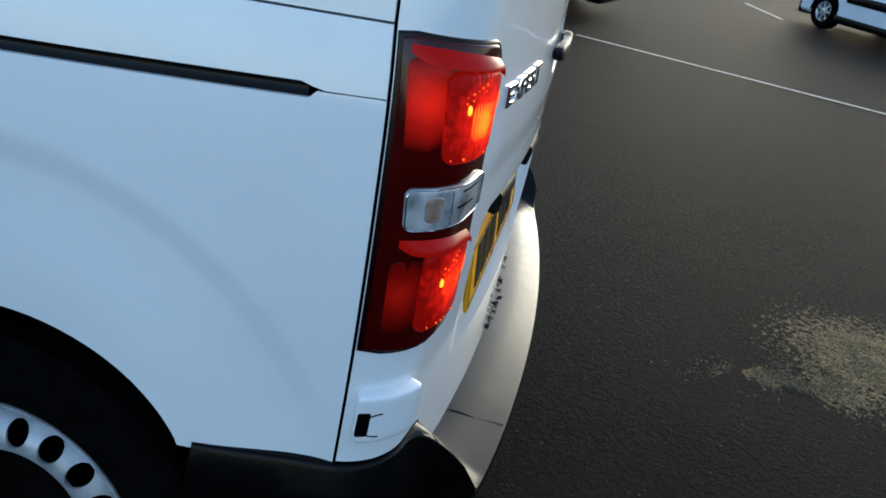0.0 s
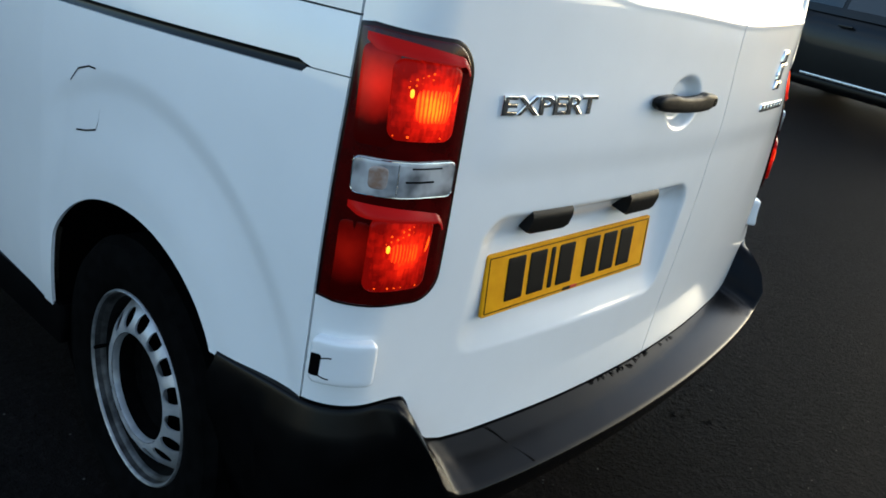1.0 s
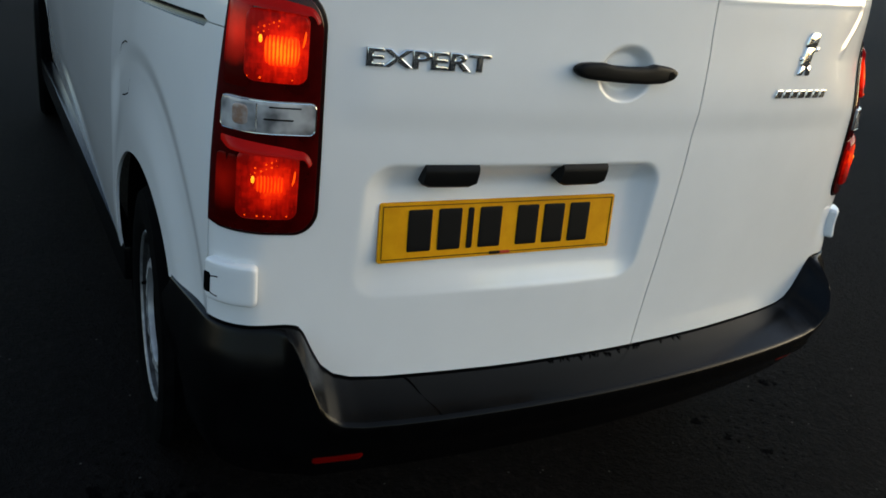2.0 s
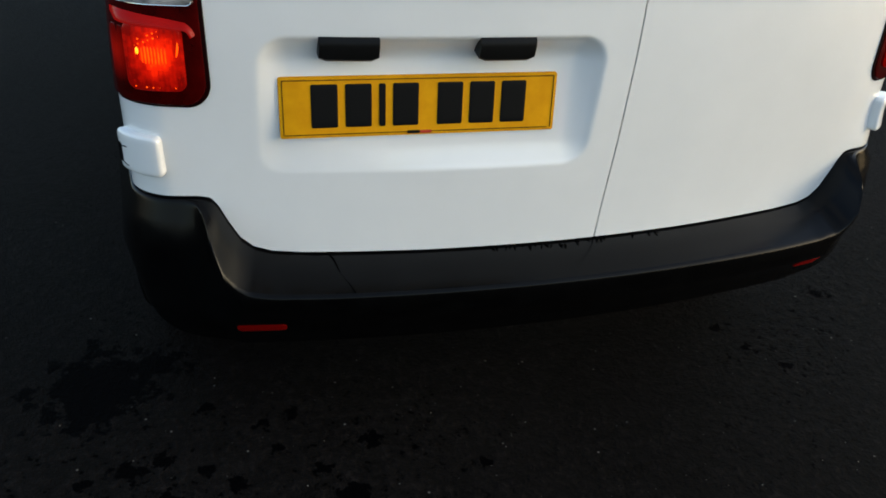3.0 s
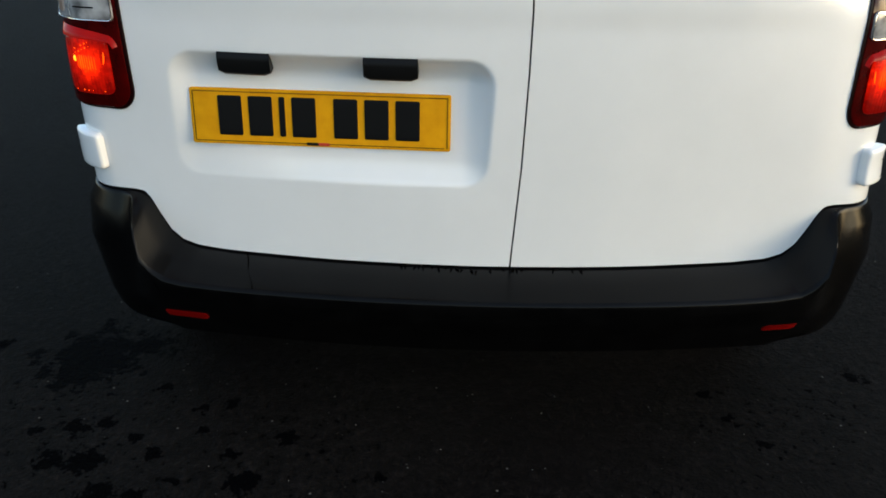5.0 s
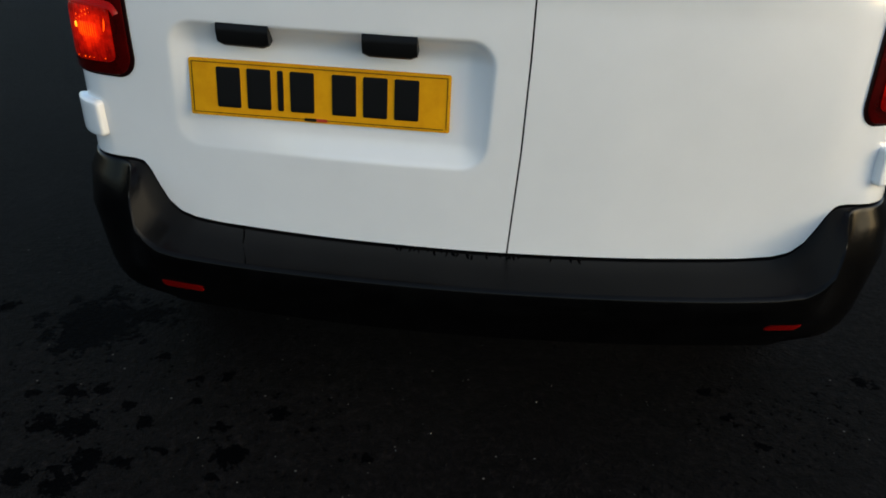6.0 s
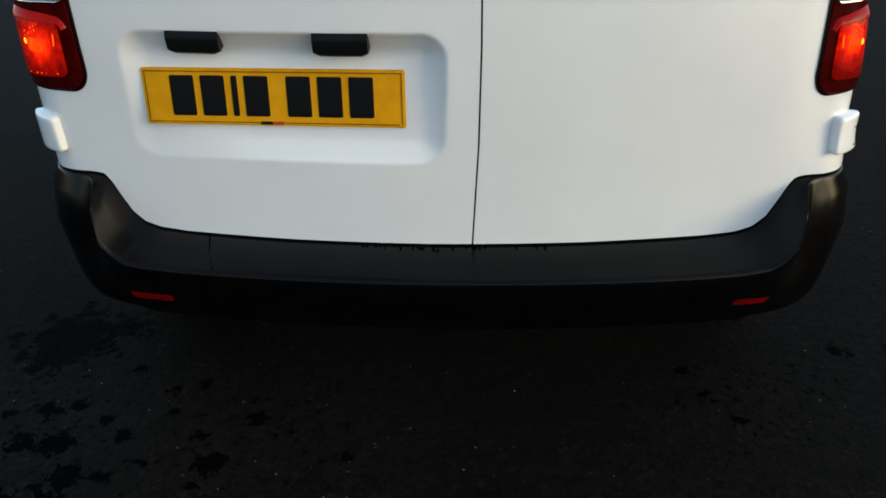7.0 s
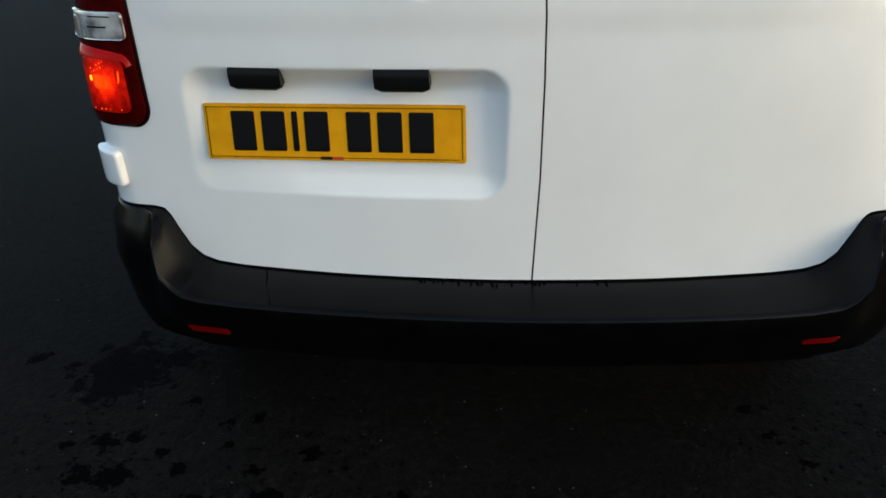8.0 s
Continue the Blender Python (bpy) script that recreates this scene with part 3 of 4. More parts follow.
def rail_gap(s):
    return 0.0009 + 0.0080 * smooth(0.964, 0.973, abs(s))


TOP = 1.84
left_door = part("rear_door", sheet(lambda z: -corner_seam(z) + 0.0022, lambda z: door_seam(z) - 0.0018, lambda s: bumper_top(s) + 0.003, lambda s: TOP, 200, 420, door_push), paint, van, "wide white rear door with number plate bay")
right_door = part("rear_door", sheet(lambda z: door_seam(z) + 0.0018, lambda z: corner_seam(z) - 0.0022, lambda s: bumper_top(s) + 0.003, lambda s: TOP, 110, 300, door_push), paint, van, "narrow white rear door")


def arch_foot(s):
    """The lower edge of the side panel, with the wheel opening."""
    x = plan(-abs(s), 0.6)[0]
    d = (x - ARCH_X) * (0.93 if x < ARCH_X else 1.0)
    if d > 0.269:
        return 0.5350 - 0.002 * (d - 0.269)
    if abs(d) < 0.2985:
        return ARCH_Z + 0.95 * math.sqrt(max(0.0, ARCH_R**2 - d * d)) if d > -0.265 else lerp(0.315, 0.5486, smooth(-0.292, -0.265, d))
    return 0.315


for way in (-1, 1):
    def edge(v, way=way):
        return lambda z: way * v(z)

    ends = (lambda z: FRONT_EDGE, lambda z: corner_seam(z) + 0.0022)
    a, b = (ends[0], ends[1]) if way < 0 else (ends[1], ends[0])
    part("side_panel", sheet(edge(a), edge(b), arch_foot, lambda s: rail_line(s) - rail_gap(s), 190, 62, flare, 0.007), paint, van)
    part("rail_panel", sheet(edge(a), edge(b), lambda s: rail_line(s) + rail_gap(s), lambda s: 1.1425 - 0.02 * (abs(s) - 0.88), 60, 8, lambda s, z: 0.0), paint, van)
    part("upper_panel", sheet(edge(a), edge(b), lambda s: 1.1455 - 0.02 * (abs(s) - 0.88), lambda s: TOP, 40, 30, lambda s, z: 0.0), paint, van)
    # the sliding door's track, sunk in its slot
    track = [[on_body(way * lerp(0.975, FRONT_EDGE, i / 20), rail_line(lerp(0.975, FRONT_EDGE, i / 20)) + dz, -0.010 + dd) for dz, dd in ((-0.009, 0.003), (-0.003, 0), (0.003, 0), (0.009, 0.001))] for i in range(21)]
    part("slide_rail", skin(track), plastic, van, "black sliding door rail")

# dark shell behind the seams
shell = [[on_body(s, z, -0.055) for z in (0.40, 0.62, 0.8, 1.0, 1.2, 1.5, TOP)] for s in [-1.05 + 0.035 * i for i in range(61)]]
part("inner_shell", skin(shell), dark, van)
for way in (-1, 1):
    upper = [[on_body(way * s, z, -0.05) for z in (0.76, 0.9, 1.05, 1.2, 1.5, TOP)] for s in [1.0 + 0.08 * i for i in range(10)]]
    part("inner_shell", skin(upper), dark, van)

# roof over the load space
outline = [-FRONT_EDGE + 2 * FRONT_EDGE * i / 120 for i in range(121)]
roof_rows = []
for f, z in ((1.0, TOP), (0.995, TOP + 0.02), (0.97, TOP + 0.045), (0.9, TOP + 0.06), (0.6, TOP + 0.072), (0.0, TOP + 0.078)):
    row = []
    for s in outline:
        p = on_body(s, TOP)
        row.append((lerp(-0.975, p.x, f), p.y * f, z))
    roof_rows.append(row)
part("roof", skin(roof_rows), paint, van)

# front two thirds of the body: load side, cab, bonnet
def nose_top(x):
    return along([(-4.66, 0.72), (-4.62, 0.86), (-4.5, 0.99), (-4.2, 1.09), (-3.95, 1.17), (-3.6, 1.50), (-3.3, 1.75), (-3.05, 1.88), (-2.7, 1.915), (-0.97, 1.915)], x)


def nose_width(x):
    return along([(-4.66, 0.66), (-4.6, 0.74), (-4.45, 0.84), (-4.2, 0.93), (-3.9, 0.955), (-3.5, 0.935), (-2.2, 0.962), (-1.3, 0.9890), (-0.97, 0.9990)], x)


def front_foot(x):
    d = abs(x + 3.78)
    return 0.40 + math.sqrt(0.30**2 - d * d) if d < 0.30 else 0.348


stations = [-4.66, -4.64, -4.6, -4.5, -4.35, -4.2] + [-4.1 + 0.02 * i for i in range(34)] + [-3.4, -3.3, -3.15, -3.0, -2.7, -2.3, -1.9, -1.5, -1.32, -1.2, -0.9]
front_rows = []
for x in stations:
    zt, zb, wf = nose_top(x), front_foot(x), nose_width(x)
    half = []
    for k in range(15):
        z = lerp(zb, max(zt - 0.07, zb + 0.1), k / 14)
        xe = min(x, plan(-FRONT_EDGE, min(z, TOP))[0] + 0.004) if x > -1.3 else x
        y = plan(-(side_at(x)), min(z, TOP))[1]
        half.append((xe, y * wf, z))
    x0, y0, z0 = half[-1]
    half += [(x, y0 * 0.985, z0 + 0.03), (x, y0 * 0.94, z0 + 0.052), (x, y0 * 0.8, z0 + 0.064), (x, y0 * 0.4, z0 + 0.07)]
    front_rows.append(half + [(x, 0, z0 + 0.071)] + [(px, -py, pz) for px, py, pz in reversed(half)])
nose = skin(front_rows)
nose.verts.ensure_lookup_table()
nose.faces.new([nose.verts[k] for k in range(len(front_rows[0]))])
part("cab_body", nose, paint, van, "white cab and sliding door side")
for way in (-1, 1):
    glass = [[(x, way * (abs(plan(-side_at(x), z)[1]) * nose_width(x) + 0.004), z) for z in (1.15, 1.3, 1.45, min(1.66, nose_top(x) - 0.12))] for x in (-3.62, -3.4, -3.1, -2.8, -2.55)]
    part("door_window", skin(glass), tinted, van, "dark tinted cab door window")
screen = [[(x - 0.012, y * 0.70, nose_top(x) + 0.004) for y in (-1, -0.5, 0, 0.5, 1)] for x in (-3.93, -3.75, -3.5, -3.3, -3.12)]
part("windscreen", skin(screen), tinted, van)

# floor pan
pan = bmesh.new()
box(pan, (-2.35, 0, 0.33), (4.3, 1.2, 0.10))
part("floor_pan", pan, dark, van)

# ---- the bumper ----
def ridge_reach(s):
    """The ridges of the corner caps stand a little further out on the right."""
    return abs(s) - (0.016 * smooth(0.60, 0.68, s) * smooth(0.95, 0.80, s) if s > 0 else 0.0)


def edge_out(s):
    return along([(0, 0.107), (0.5, 0.108), (0.60, 0.107), (0.645, 0.106), (0.684, 0.108), (0.704, 0.085), (0.72, 0.042), (0.735, 0.015), (0.76, 0.006), (1.2, 0.003)], ridge_reach(s))


def edge_height(s):
    return along([(0, 0.396), (0.5, 0.397), (0.60, 0.399), (0.641, 0.405), (0.666, 0.424), (0.684, 0.452), (0.704, 0.502), (0.72, 0.537), (0.735, 0.550), (0.76, 0.553), (0.95, 0.551), (1.1, 0.542), (1.2, 0.540)], ridge_reach(s))


def bumper_row(s):
    zt, ze, do = bumper_top(s), edge_height(s), edge_out(s)
    mid = smooth(0.80, 0.66, abs(s))
    wide = lerp(0.030 if abs(s) < 0.95 else 0.012, 0.090, mid)
    foot = lerp(0.235, 0.215, mid)
    prof = [(-0.03, zt - 0.002), (0.0, zt - 0.001), (do * 0.5, lerp(zt, ze, 0.45)), (do - 0.009, ze + 0.003), (do - 0.003, ze + 0.001), (do, ze - 0.003), (do + 0.001, ze - 0.010),
            (lerp(do + 0.016, lerp(do, wide, 0.5), mid), ze - 0.035), (lerp(0.034, lerp(do, wide, 0.7), mid) if abs(s) < 0.95 else do + 0.010, lerp(ze, 0.36, 0.62)), (wide, 0.345), (wide - 0.010 * mid, 0.325), (wide - 0.034 * mid, 0.30), (wide - 0.052 * mid - 0.004, 0.27), (wide - 0.066 * mid - 0.01, foot + 0.018), (wide - 0.09, foot), (wide - 0.16, foot + 0.01)]
    return [on_body(s, max(z, 0.2), d) for d, z in prof]


spots = [-1.085 + 0.0125 * i for i in range(18)] + [-0.86 + 0.008 * i for i in range(35)] + [-0.575 + 0.046 * i for i in range(26)] + [0.588 + 0.008 * i for i in range(35)] + [0.868 + 0.0125 * i for i in range(18)]
bumper = part("rear_bumper", skin([bumper_row(s) for s in spots]), plastic, van, "matt black plastic rear bumper with flat step", 50)


def on_bumper(s, z, off=0.0):
    """The bumper's rear face at that height."""
    mid = smooth(0.80, 0.66, abs(s))
    wide = lerp(0.030, 0.090, mid)
    under = along([(0.235, 0.066), (0.27, 0.052), (0.30, 0.034), (0.325, 0.010), (0.345, 0.0)], z) * mid
    return on_body(s, z, wide - under + off)


for way in (-1, 1):
    part("reflector", pad(rounded((-0.628, 0.289) if way < 0 else (0.652, 0.299), (0.048 if way < 0 else 0.038, 0.0120), 0.009, 5), -0.006, 0.0015, 0.002, lay=on_bumper), reflector_red, bumper, "small red bumper reflector")

# a fold line across the step and a few scuffs along its inner edge
groove = []
for i in range(9):
    f = i / 8
    s = lerp(-0.497, -0.452, f)
    zt, ze, do = bumper_top(s), edge_height(s), edge_out(s)
    z = lerp(zt, lerp(zt, ze, 0.45), f * 2) if f < 0.5 else lerp(lerp(zt, ze, 0.45), ze + 0.003, f * 2 - 1)
    groove.append([on_body(s + k * (0.0011 + 0.0007 * math.sin(f * 7)) + 0.002 * math.sin(f * 9), z + 0.0008, do * f * 0.94) for k in (-1, 1)])
part("step_joint", skin(groove), dark, bumper)
for k in range(24):
    s = random.gauss(-0.02, 0.10)
    f = abs(random.gauss(0.0, 0.045)) + 0.01
    zt, ze, do = bumper_top(s), edge_height(s), edge_out(s)
    z = lerp(zt, lerp(zt, ze, 0.45), f * 2)
    bm = bmesh.new()
    r = random.uniform(0.0012, 0.0036)
    bmesh.ops.create_icosphere(bm, subdivisions=1, radius=r)
    bmesh.ops.scale(bm, vec=(2.4, 0.8, 0.4), verts=bm.verts)
    bmesh.ops.rotate(bm, matrix=Matrix.Rotation(random.uniform(-0.7, 0.7), 3, "Z"), verts=bm.verts)
    bmesh.ops.translate(bm, vec=on_body(s, z + 0.001, do * f), verts=bm.verts)
    part("dirt_fleck", bm, rubber, bumper)

# ---- tail lamps ----
def lamp_piece(way):
    """The lamp's own (s, z), mirrored to its side."""
    return lambda s, z: (way * (s + (0.034 * (0.88 - s) / 0.195 if way > 0 else 0.0)), z - (0.012 if way > 0 else 0.0))


def hood(q, top, reach):
    """A sloping red band over a lit chamber that curls down at its inner end."""
    rows = []
    for i in range(31):
        if i <= 18:
            f = i / 18
            s, z, ins, inz = lerp(reach, 0.730, f), top - 0.014 * f * f, 0.0, -1.0
        else:
            a = radians(62) * (i - 18) / 12
            s, z, ins, inz = 0.730 - 0.024 * math.sin(a), top - 0.014 - 0.040 * (1 - math.cos(a)), math.sin(a), -math.cos(a)
        thick = lerp(0.019, 0.008, smooth(6, 30, i)) * smooth(-3, 3, i)
        rows.append([on_body(*q(s + ins * thick * k, z + inz * thick * k), 0.0068 + 0.0085 * math.sin(k * math.pi * 0.55) * smooth(0, 5, i)) for k in (0.0, 0.25, 0.5, 0.75, 1.0)])
    return skin(rows)


for way in (-1, 1):
    q = lamp_piece(way)
    front = []
    for i in range(13):
        a = math.pi / 2 * i / 12
        front.append((0.697 + 0.045 - 0.045 * math.sin(a), 1.136 - 0.055 + 0.055 * math.cos(a)))
    lower = []
    for i in range(13):
        a = math.pi / 2 * i / 12
        lower.append((0.692 + 0.042 - 0.042 * math.cos(a), 0.736 + 0.045 - 0.045 * math.sin(a)))
    inner_edge = [(lerp(0.697, 0.692, i / 10), lerp(1.081, 0.781, i / 10)) for i in range(1, 10)]
    foot = [(lerp(0.734, 0.878, i / 8), lerp(0.736, 0.739, i / 8)) for i in range(1, 8)]
    outer = [(corner_seam(lerp(0.742, 1.138, i / 14)) - 0.0035, lerp(0.742, 1.138, i / 14)) for i in range(15)]
    head = [(lerp(0.868, 0.742, i / 8), lerp(1.142, 1.136, i / 8)) for i in range(1, 8)]
    rim = [q(*p) for p in front + inner_edge + lower + foot + outer + head]
    lamp = part("tail_lamp", pad(rim, -0.02, 0.004, 0.003, q(0.79, 0.938), 5), lamp_edge, van, "tall tail lamp with lit red lenses and clear middle")
    mid_s = q(0.79, 0.938)[0]
    shrink = [(mid_s + (s - mid_s) * 0.93, 0.938 + (z - 0.938) * 0.976) for s, z in rim]
    part("outer_lens", pad(shrink, 0.002, 0.0065, 0.003, q(0.79, 0.938), 5), lamp_dark, lamp, "dark red outer lens")
    part("lens_band", hood(q, 1.128, 0.858), lamp_red, lamp, "bright red sloping lens band")
    part("lens_band", hood(q, 0.901, 0.858), lamp_red, lamp, "bright red sloping lens band")
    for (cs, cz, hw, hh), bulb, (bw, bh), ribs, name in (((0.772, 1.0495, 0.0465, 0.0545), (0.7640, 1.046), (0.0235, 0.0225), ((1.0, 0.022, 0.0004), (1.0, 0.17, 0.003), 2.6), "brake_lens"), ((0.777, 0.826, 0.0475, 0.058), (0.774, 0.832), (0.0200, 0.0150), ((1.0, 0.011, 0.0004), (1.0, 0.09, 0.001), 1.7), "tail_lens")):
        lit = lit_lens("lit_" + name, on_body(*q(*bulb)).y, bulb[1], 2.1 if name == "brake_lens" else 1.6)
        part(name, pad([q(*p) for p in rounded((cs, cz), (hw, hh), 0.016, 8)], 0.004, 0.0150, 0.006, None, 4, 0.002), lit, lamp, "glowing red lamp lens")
        # the bulb's ribbed condenser
        rows = []
        for i in range(73):
            f = i / 72
            crown = math.sqrt(max(0.0, 1 - (2 * f - 1) ** 10))
            lift = 0.0168 + 0.0012 * abs(math.sin(9 * math.pi * f))
            rows.append([on_body(*q(bulb[0] - bw + 2 * bw * f, bulb[1] + bh * crown * g), lift - 0.0012 * abs(g) ** 4) for g in (-1, -0.8, -0.4, 0, 0.4, 0.8, 1)])
        part("bulb_lens", skin(rows), rib_glow("ribs_" + name, ribs[0], ribs[1], 190.0, ribs[2], on_body(*q(bulb[0] + 0.006, bulb[1])).y, bulb[1]), lamp, "ribbed glowing bulb lens", 80)
        # rows of small reflector facets along two slanting lines and the lower edge
        bm = bmesh.new()
        for k in range(22):
            if k < 12:
                f = (k // 2) / 5
                s, z = cs + hw * lerp(0.52, -0.22, f), cz + hh * (lerp(0.50, 0.80, f) - 0.14 * (k % 2))
            else:
                f = (k - 12) / 9
                s, z = cs + hw * lerp(0.85, -0.85, f), cz - hh * 0.86
            if random.random() < (0.15 if k < 12 else 0.6):
                continue
            made = bmesh.ops.create_icosphere(bm, subdivisions=1, radius=random.uniform(0.0008, 0.0021))["verts"]
            bmesh.ops.translate(bm, vec=on_body(*q(s + random.uniform(-0.001, 0.001), z), 0.0155), verts=made)
        tagged(part("reflector_facets", bm, facet, lamp), "", "", "", "stuff")
        # the bulb itself at the outer end and its streak along the inner wall
        a, b = (cs + hw * 0.45, cz + hh * 0.22), (cs - hw * 0.72, cz + hh * 0.30)
        part("bulb", tube([on_body(*q(a[0], a[1] + dz), 0.0165) for dz in (-0.006, -0.004, 0.0, 0.004, 0.006)], lambda f: 0.0029 * math.sqrt(max(0.05, 1 - (2 * f - 1) ** 2)), 10), spark, lamp, "small yellow glowing bulb")
        part("bulb_streak", tube([on_body(*q(b[0] + 0.004 * (i / 8) ** 2 - 0.006, b[1] + 0.012 - 0.026 * i / 8), 0.0150) for i in range(9)], lambda f: 0.0018 * math.sqrt(max(0.05, 1 - (2 * f - 1) ** 2)), 8), facet, lamp)
    # the glow of both chambers seen through the lamp's outer flank
    part("side_lens", pad([q(*p) for p in rounded((0.836, 1.048), (0.026, 0.066), 0.012, 6)], 0.003, 0.0070, 0.0005, None, 4), flank_glow("upper_flank_glow", on_body(*q(0.838, 1.066)), 0.066, 0.95), lamp, "faintly glowing red side lens")
    part("side_lens", pad([q(*p) for p in rounded((0.844, 0.814), (0.022, 0.058), 0.010, 6)], 0.003, 0.0070, 0.0005, None, 4), flank_glow("lower_flank_glow", on_body(*q(0.850, 0.828)), 0.064, 0.27), lamp, "faintly glowing red side lens")
    part("clear_lens", pad([q(*p) for p in rounded((0.782, 0.940), (0.075, 0.0265), 0.010, 8)], 0.003, 0.012, 0.004, None, 4), lamp_clear, lamp, "clear ribbed indicator lens")
    part("amber_bulb", pad([q(*p) for p in rounded((0.822, 0.941), (0.0125, 0.0165), 0.008, 6)], 0.009, 0.0127, 0.002), amber, lamp, "faint amber indicator bulb")
    part("reflector_slot", pad([q(*p) for p in rounded((0.765, 0.938), (0.022, 0.0013), 0.0012, 4)], 0.010, 0.0127, 0.001), dark, lamp)
    part("reflector_slot", pad([q(*p) for p in rounded((0.756, 0.9575), (0.024, 0.0011), 0.0010, 4)], 0.010, 0.0127, 0.001), dark, lamp)
    part("lens_divider", tube([on_body(*q(0.797, 0.918 + 0.011 * i), 0.0120) for i in range(5)], 0.0010, 5), alloy, lamp)
    clear_rim = rounded((0.782, 0.940), (0.0735, 0.0255), 0.010, 5)
    part("lens_frame", tube([on_body(*q(*p), 0.0116) for p in clear_rim + clear_rim[:1]], 0.0009, 6), chrome, lamp, "bright frame round the clear lens")

    # door hinge covers
    def h(s, z, way=way):
        return (s * way if way < 0 else 0.826 + (s - 0.829) * 0.8, z)

    proud = 0.018 if way < 0 else 0.022
    cover = part("hinge_cover", pad([h(*p) for p in rounded((0.830, 0.6415), (0.0460, 0.0390), 0.010, 6, 0.03)], -0.01, proud, 0.007, None, 4), paint, van, "white door hinge cover with dark slot")
    part("hinge_slot", pad([h(*p) for p in rounded((0.866, 0.636), (0.0075, 0.020), 0.004, 4)], 0.010, proud + 0.0002, 0.001), dark, cover)
    for dz in (0.0165, -0.021):
        part("hinge_line", tube([on_body(*h(lerp(0.860, 0.845, i / 4), 0.636 + dz + math.copysign(0.004, -dz) * (1 - i / 4) ** 2), proud + 0.0001) for i in range(5)], 0.0012, 5), dark, cover)

# ---- number plate, its lights, lettering and handle ----
def bay(s, z, off=0.0):
    """The floor of the number plate's bay."""
    return Vector((plate_plane(s, z) + off, s, z))


plate = part("number_plate", pad(rounded((-0.320, 0.7345), (0.260, 0.0555), 0.004, 4), -0.004, 0.0015, 0.0008, lay=bay), plate_yellow, van, "yellow rear number plate with black characters")
for z0, tall, s0, wide in ((0.7345 + 0.0495, 0.0006, -0.320, 0.254), (0.7345 - 0.0495, 0.0006, -0.455, 0.118), (0.7345 - 0.0495, 0.0006, -0.190, 0.118)):
    part("plate_border", pad(rounded((s0, z0), (wide, tall), 0.0005, 1), 0.001, 0.0026, 0.0002, lay=bay), plate_black, plate)
for s0 in (-0.320 - 0.2535, -0.320 + 0.2535):
    part("plate_border", pad(rounded((s0, 0.7345), (0.0006, 0.0495), 0.0005, 1), 0.001, 0.0026, 0.0002, lay=bay), plate_black, plate)
start = -0.320 - 0.205
for wide in (0.050, 0.050, 0.014, 0.050, -0.033, 0.050, 0.050, 0.050):
    if wide < 0:
        start += -wide - 0.011
        continue
    part("plate_character", pad(rounded((start + wide / 2, 0.737), (wide / 2 - 0.001, 0.0395), 0.003, 2), 0.001, 0.0028, 0.0004, lay=bay), plate_black, plate, "black bar for a plate character")
    start += wide + 0.0115
part("plate_maker_mark", pad(rounded((-0.336, 0.6845), (0.012, 0.003), 0.001, 1), 0.001, 0.0026, 0.0003, lay=bay), plate_black, plate)
part("plate_maker_mark", pad(rounded((-0.313, 0.6845), (0.011, 0.003), 0.001, 1), 0.001, 0.0026, 0.0003, lay=bay), plate_red, plate)

for s0 in (-0.4585, -0.175):
    pod = []
    # a wedge that hangs from the bay's upper wall
    for i in range(9):
        f = i / 8
        s = s0 - 0.052 + 0.104 * f
        taper = 1 - 0.25 * smooth(0.12, 0.0, min(f, 1 - f))
        x0 = bay(s, 0.845).x - 0.02
        x1 = on_body(s, 0.86).x + 0.004
        prof = [(x0, 0.868), (x1 - 0.004, 0.866), (x1, 0.861), (x1 + 0.001, 0.850), (x1 - 0.004, lerp(0.845, 0.826, taper)), (x1 - 0.010, lerp(0.843, 0.822, taper)), (x0, lerp(0.84, 0.838, taper))]
        pod.append([Vector((x, s, z)) for x, z in prof])
    bm = skin(pod)
    bm.verts.ensure_lookup_table()
    n = len(pod[0])
    bm.faces.new([bm.verts[k] for k in range(n)])
    bm.faces.new([bm.verts[8 * n + k] for k in range(n)])
    part("plate_light", bm, handle_black, left_door, "black number plate light housing")

letters, letter_faces = words("EXPERT", (0.2185, 0.031))
bm = bmesh.new()
vs = [bm.verts.new(on_door(-0.635 + u, 1.0305 + v, -0.001 + 0.0055 * w)) for u, v, w in letters]
for f in letter_faces:
    bm.faces.new([vs[k] for k in f])
part("badge_lettering", bm, chrome, left_door, "chrome raised badge lettering", 30)
# the maker's name as plain chrome blocks, and its emblem as a plain upright shape
for k in range(7):
    s = 0.3265 + 0.0283 * k
    part("name_block", pad(rounded((s, 1.0065), (0.0108, 0.0090), 0.002, 2, 0.15), -0.001, 0.004, 0.0015, lay=on_door), chrome, right_door, "plain chrome block of a maker's name")
pieces = (((0.405, 1.121), (0.020, 0.018), 0.010, 0.15), ((0.398, 1.088), (0.0165, 0.024), 0.008, 0.15), ((0.385, 1.058), (0.0085, 0.012), 0.005, 0.3), ((0.410, 1.058), (0.0085, 0.012), 0.005, -0.1), ((0.426, 1.104), (0.0075, 0.0055), 0.004, 0.4), ((0.378, 1.083), (0.0060, 0.0050), 0.004, 0.3))
for centre, half_size, corner, lean in pieces:
    part("emblem_piece", pad(rounded(centre, half_size, corner, 5, lean), -0.002, 0.005, 0.0035, None, 3, 0.0015, on_door), chrome, right_door, "plain chrome piece of an upright emblem")

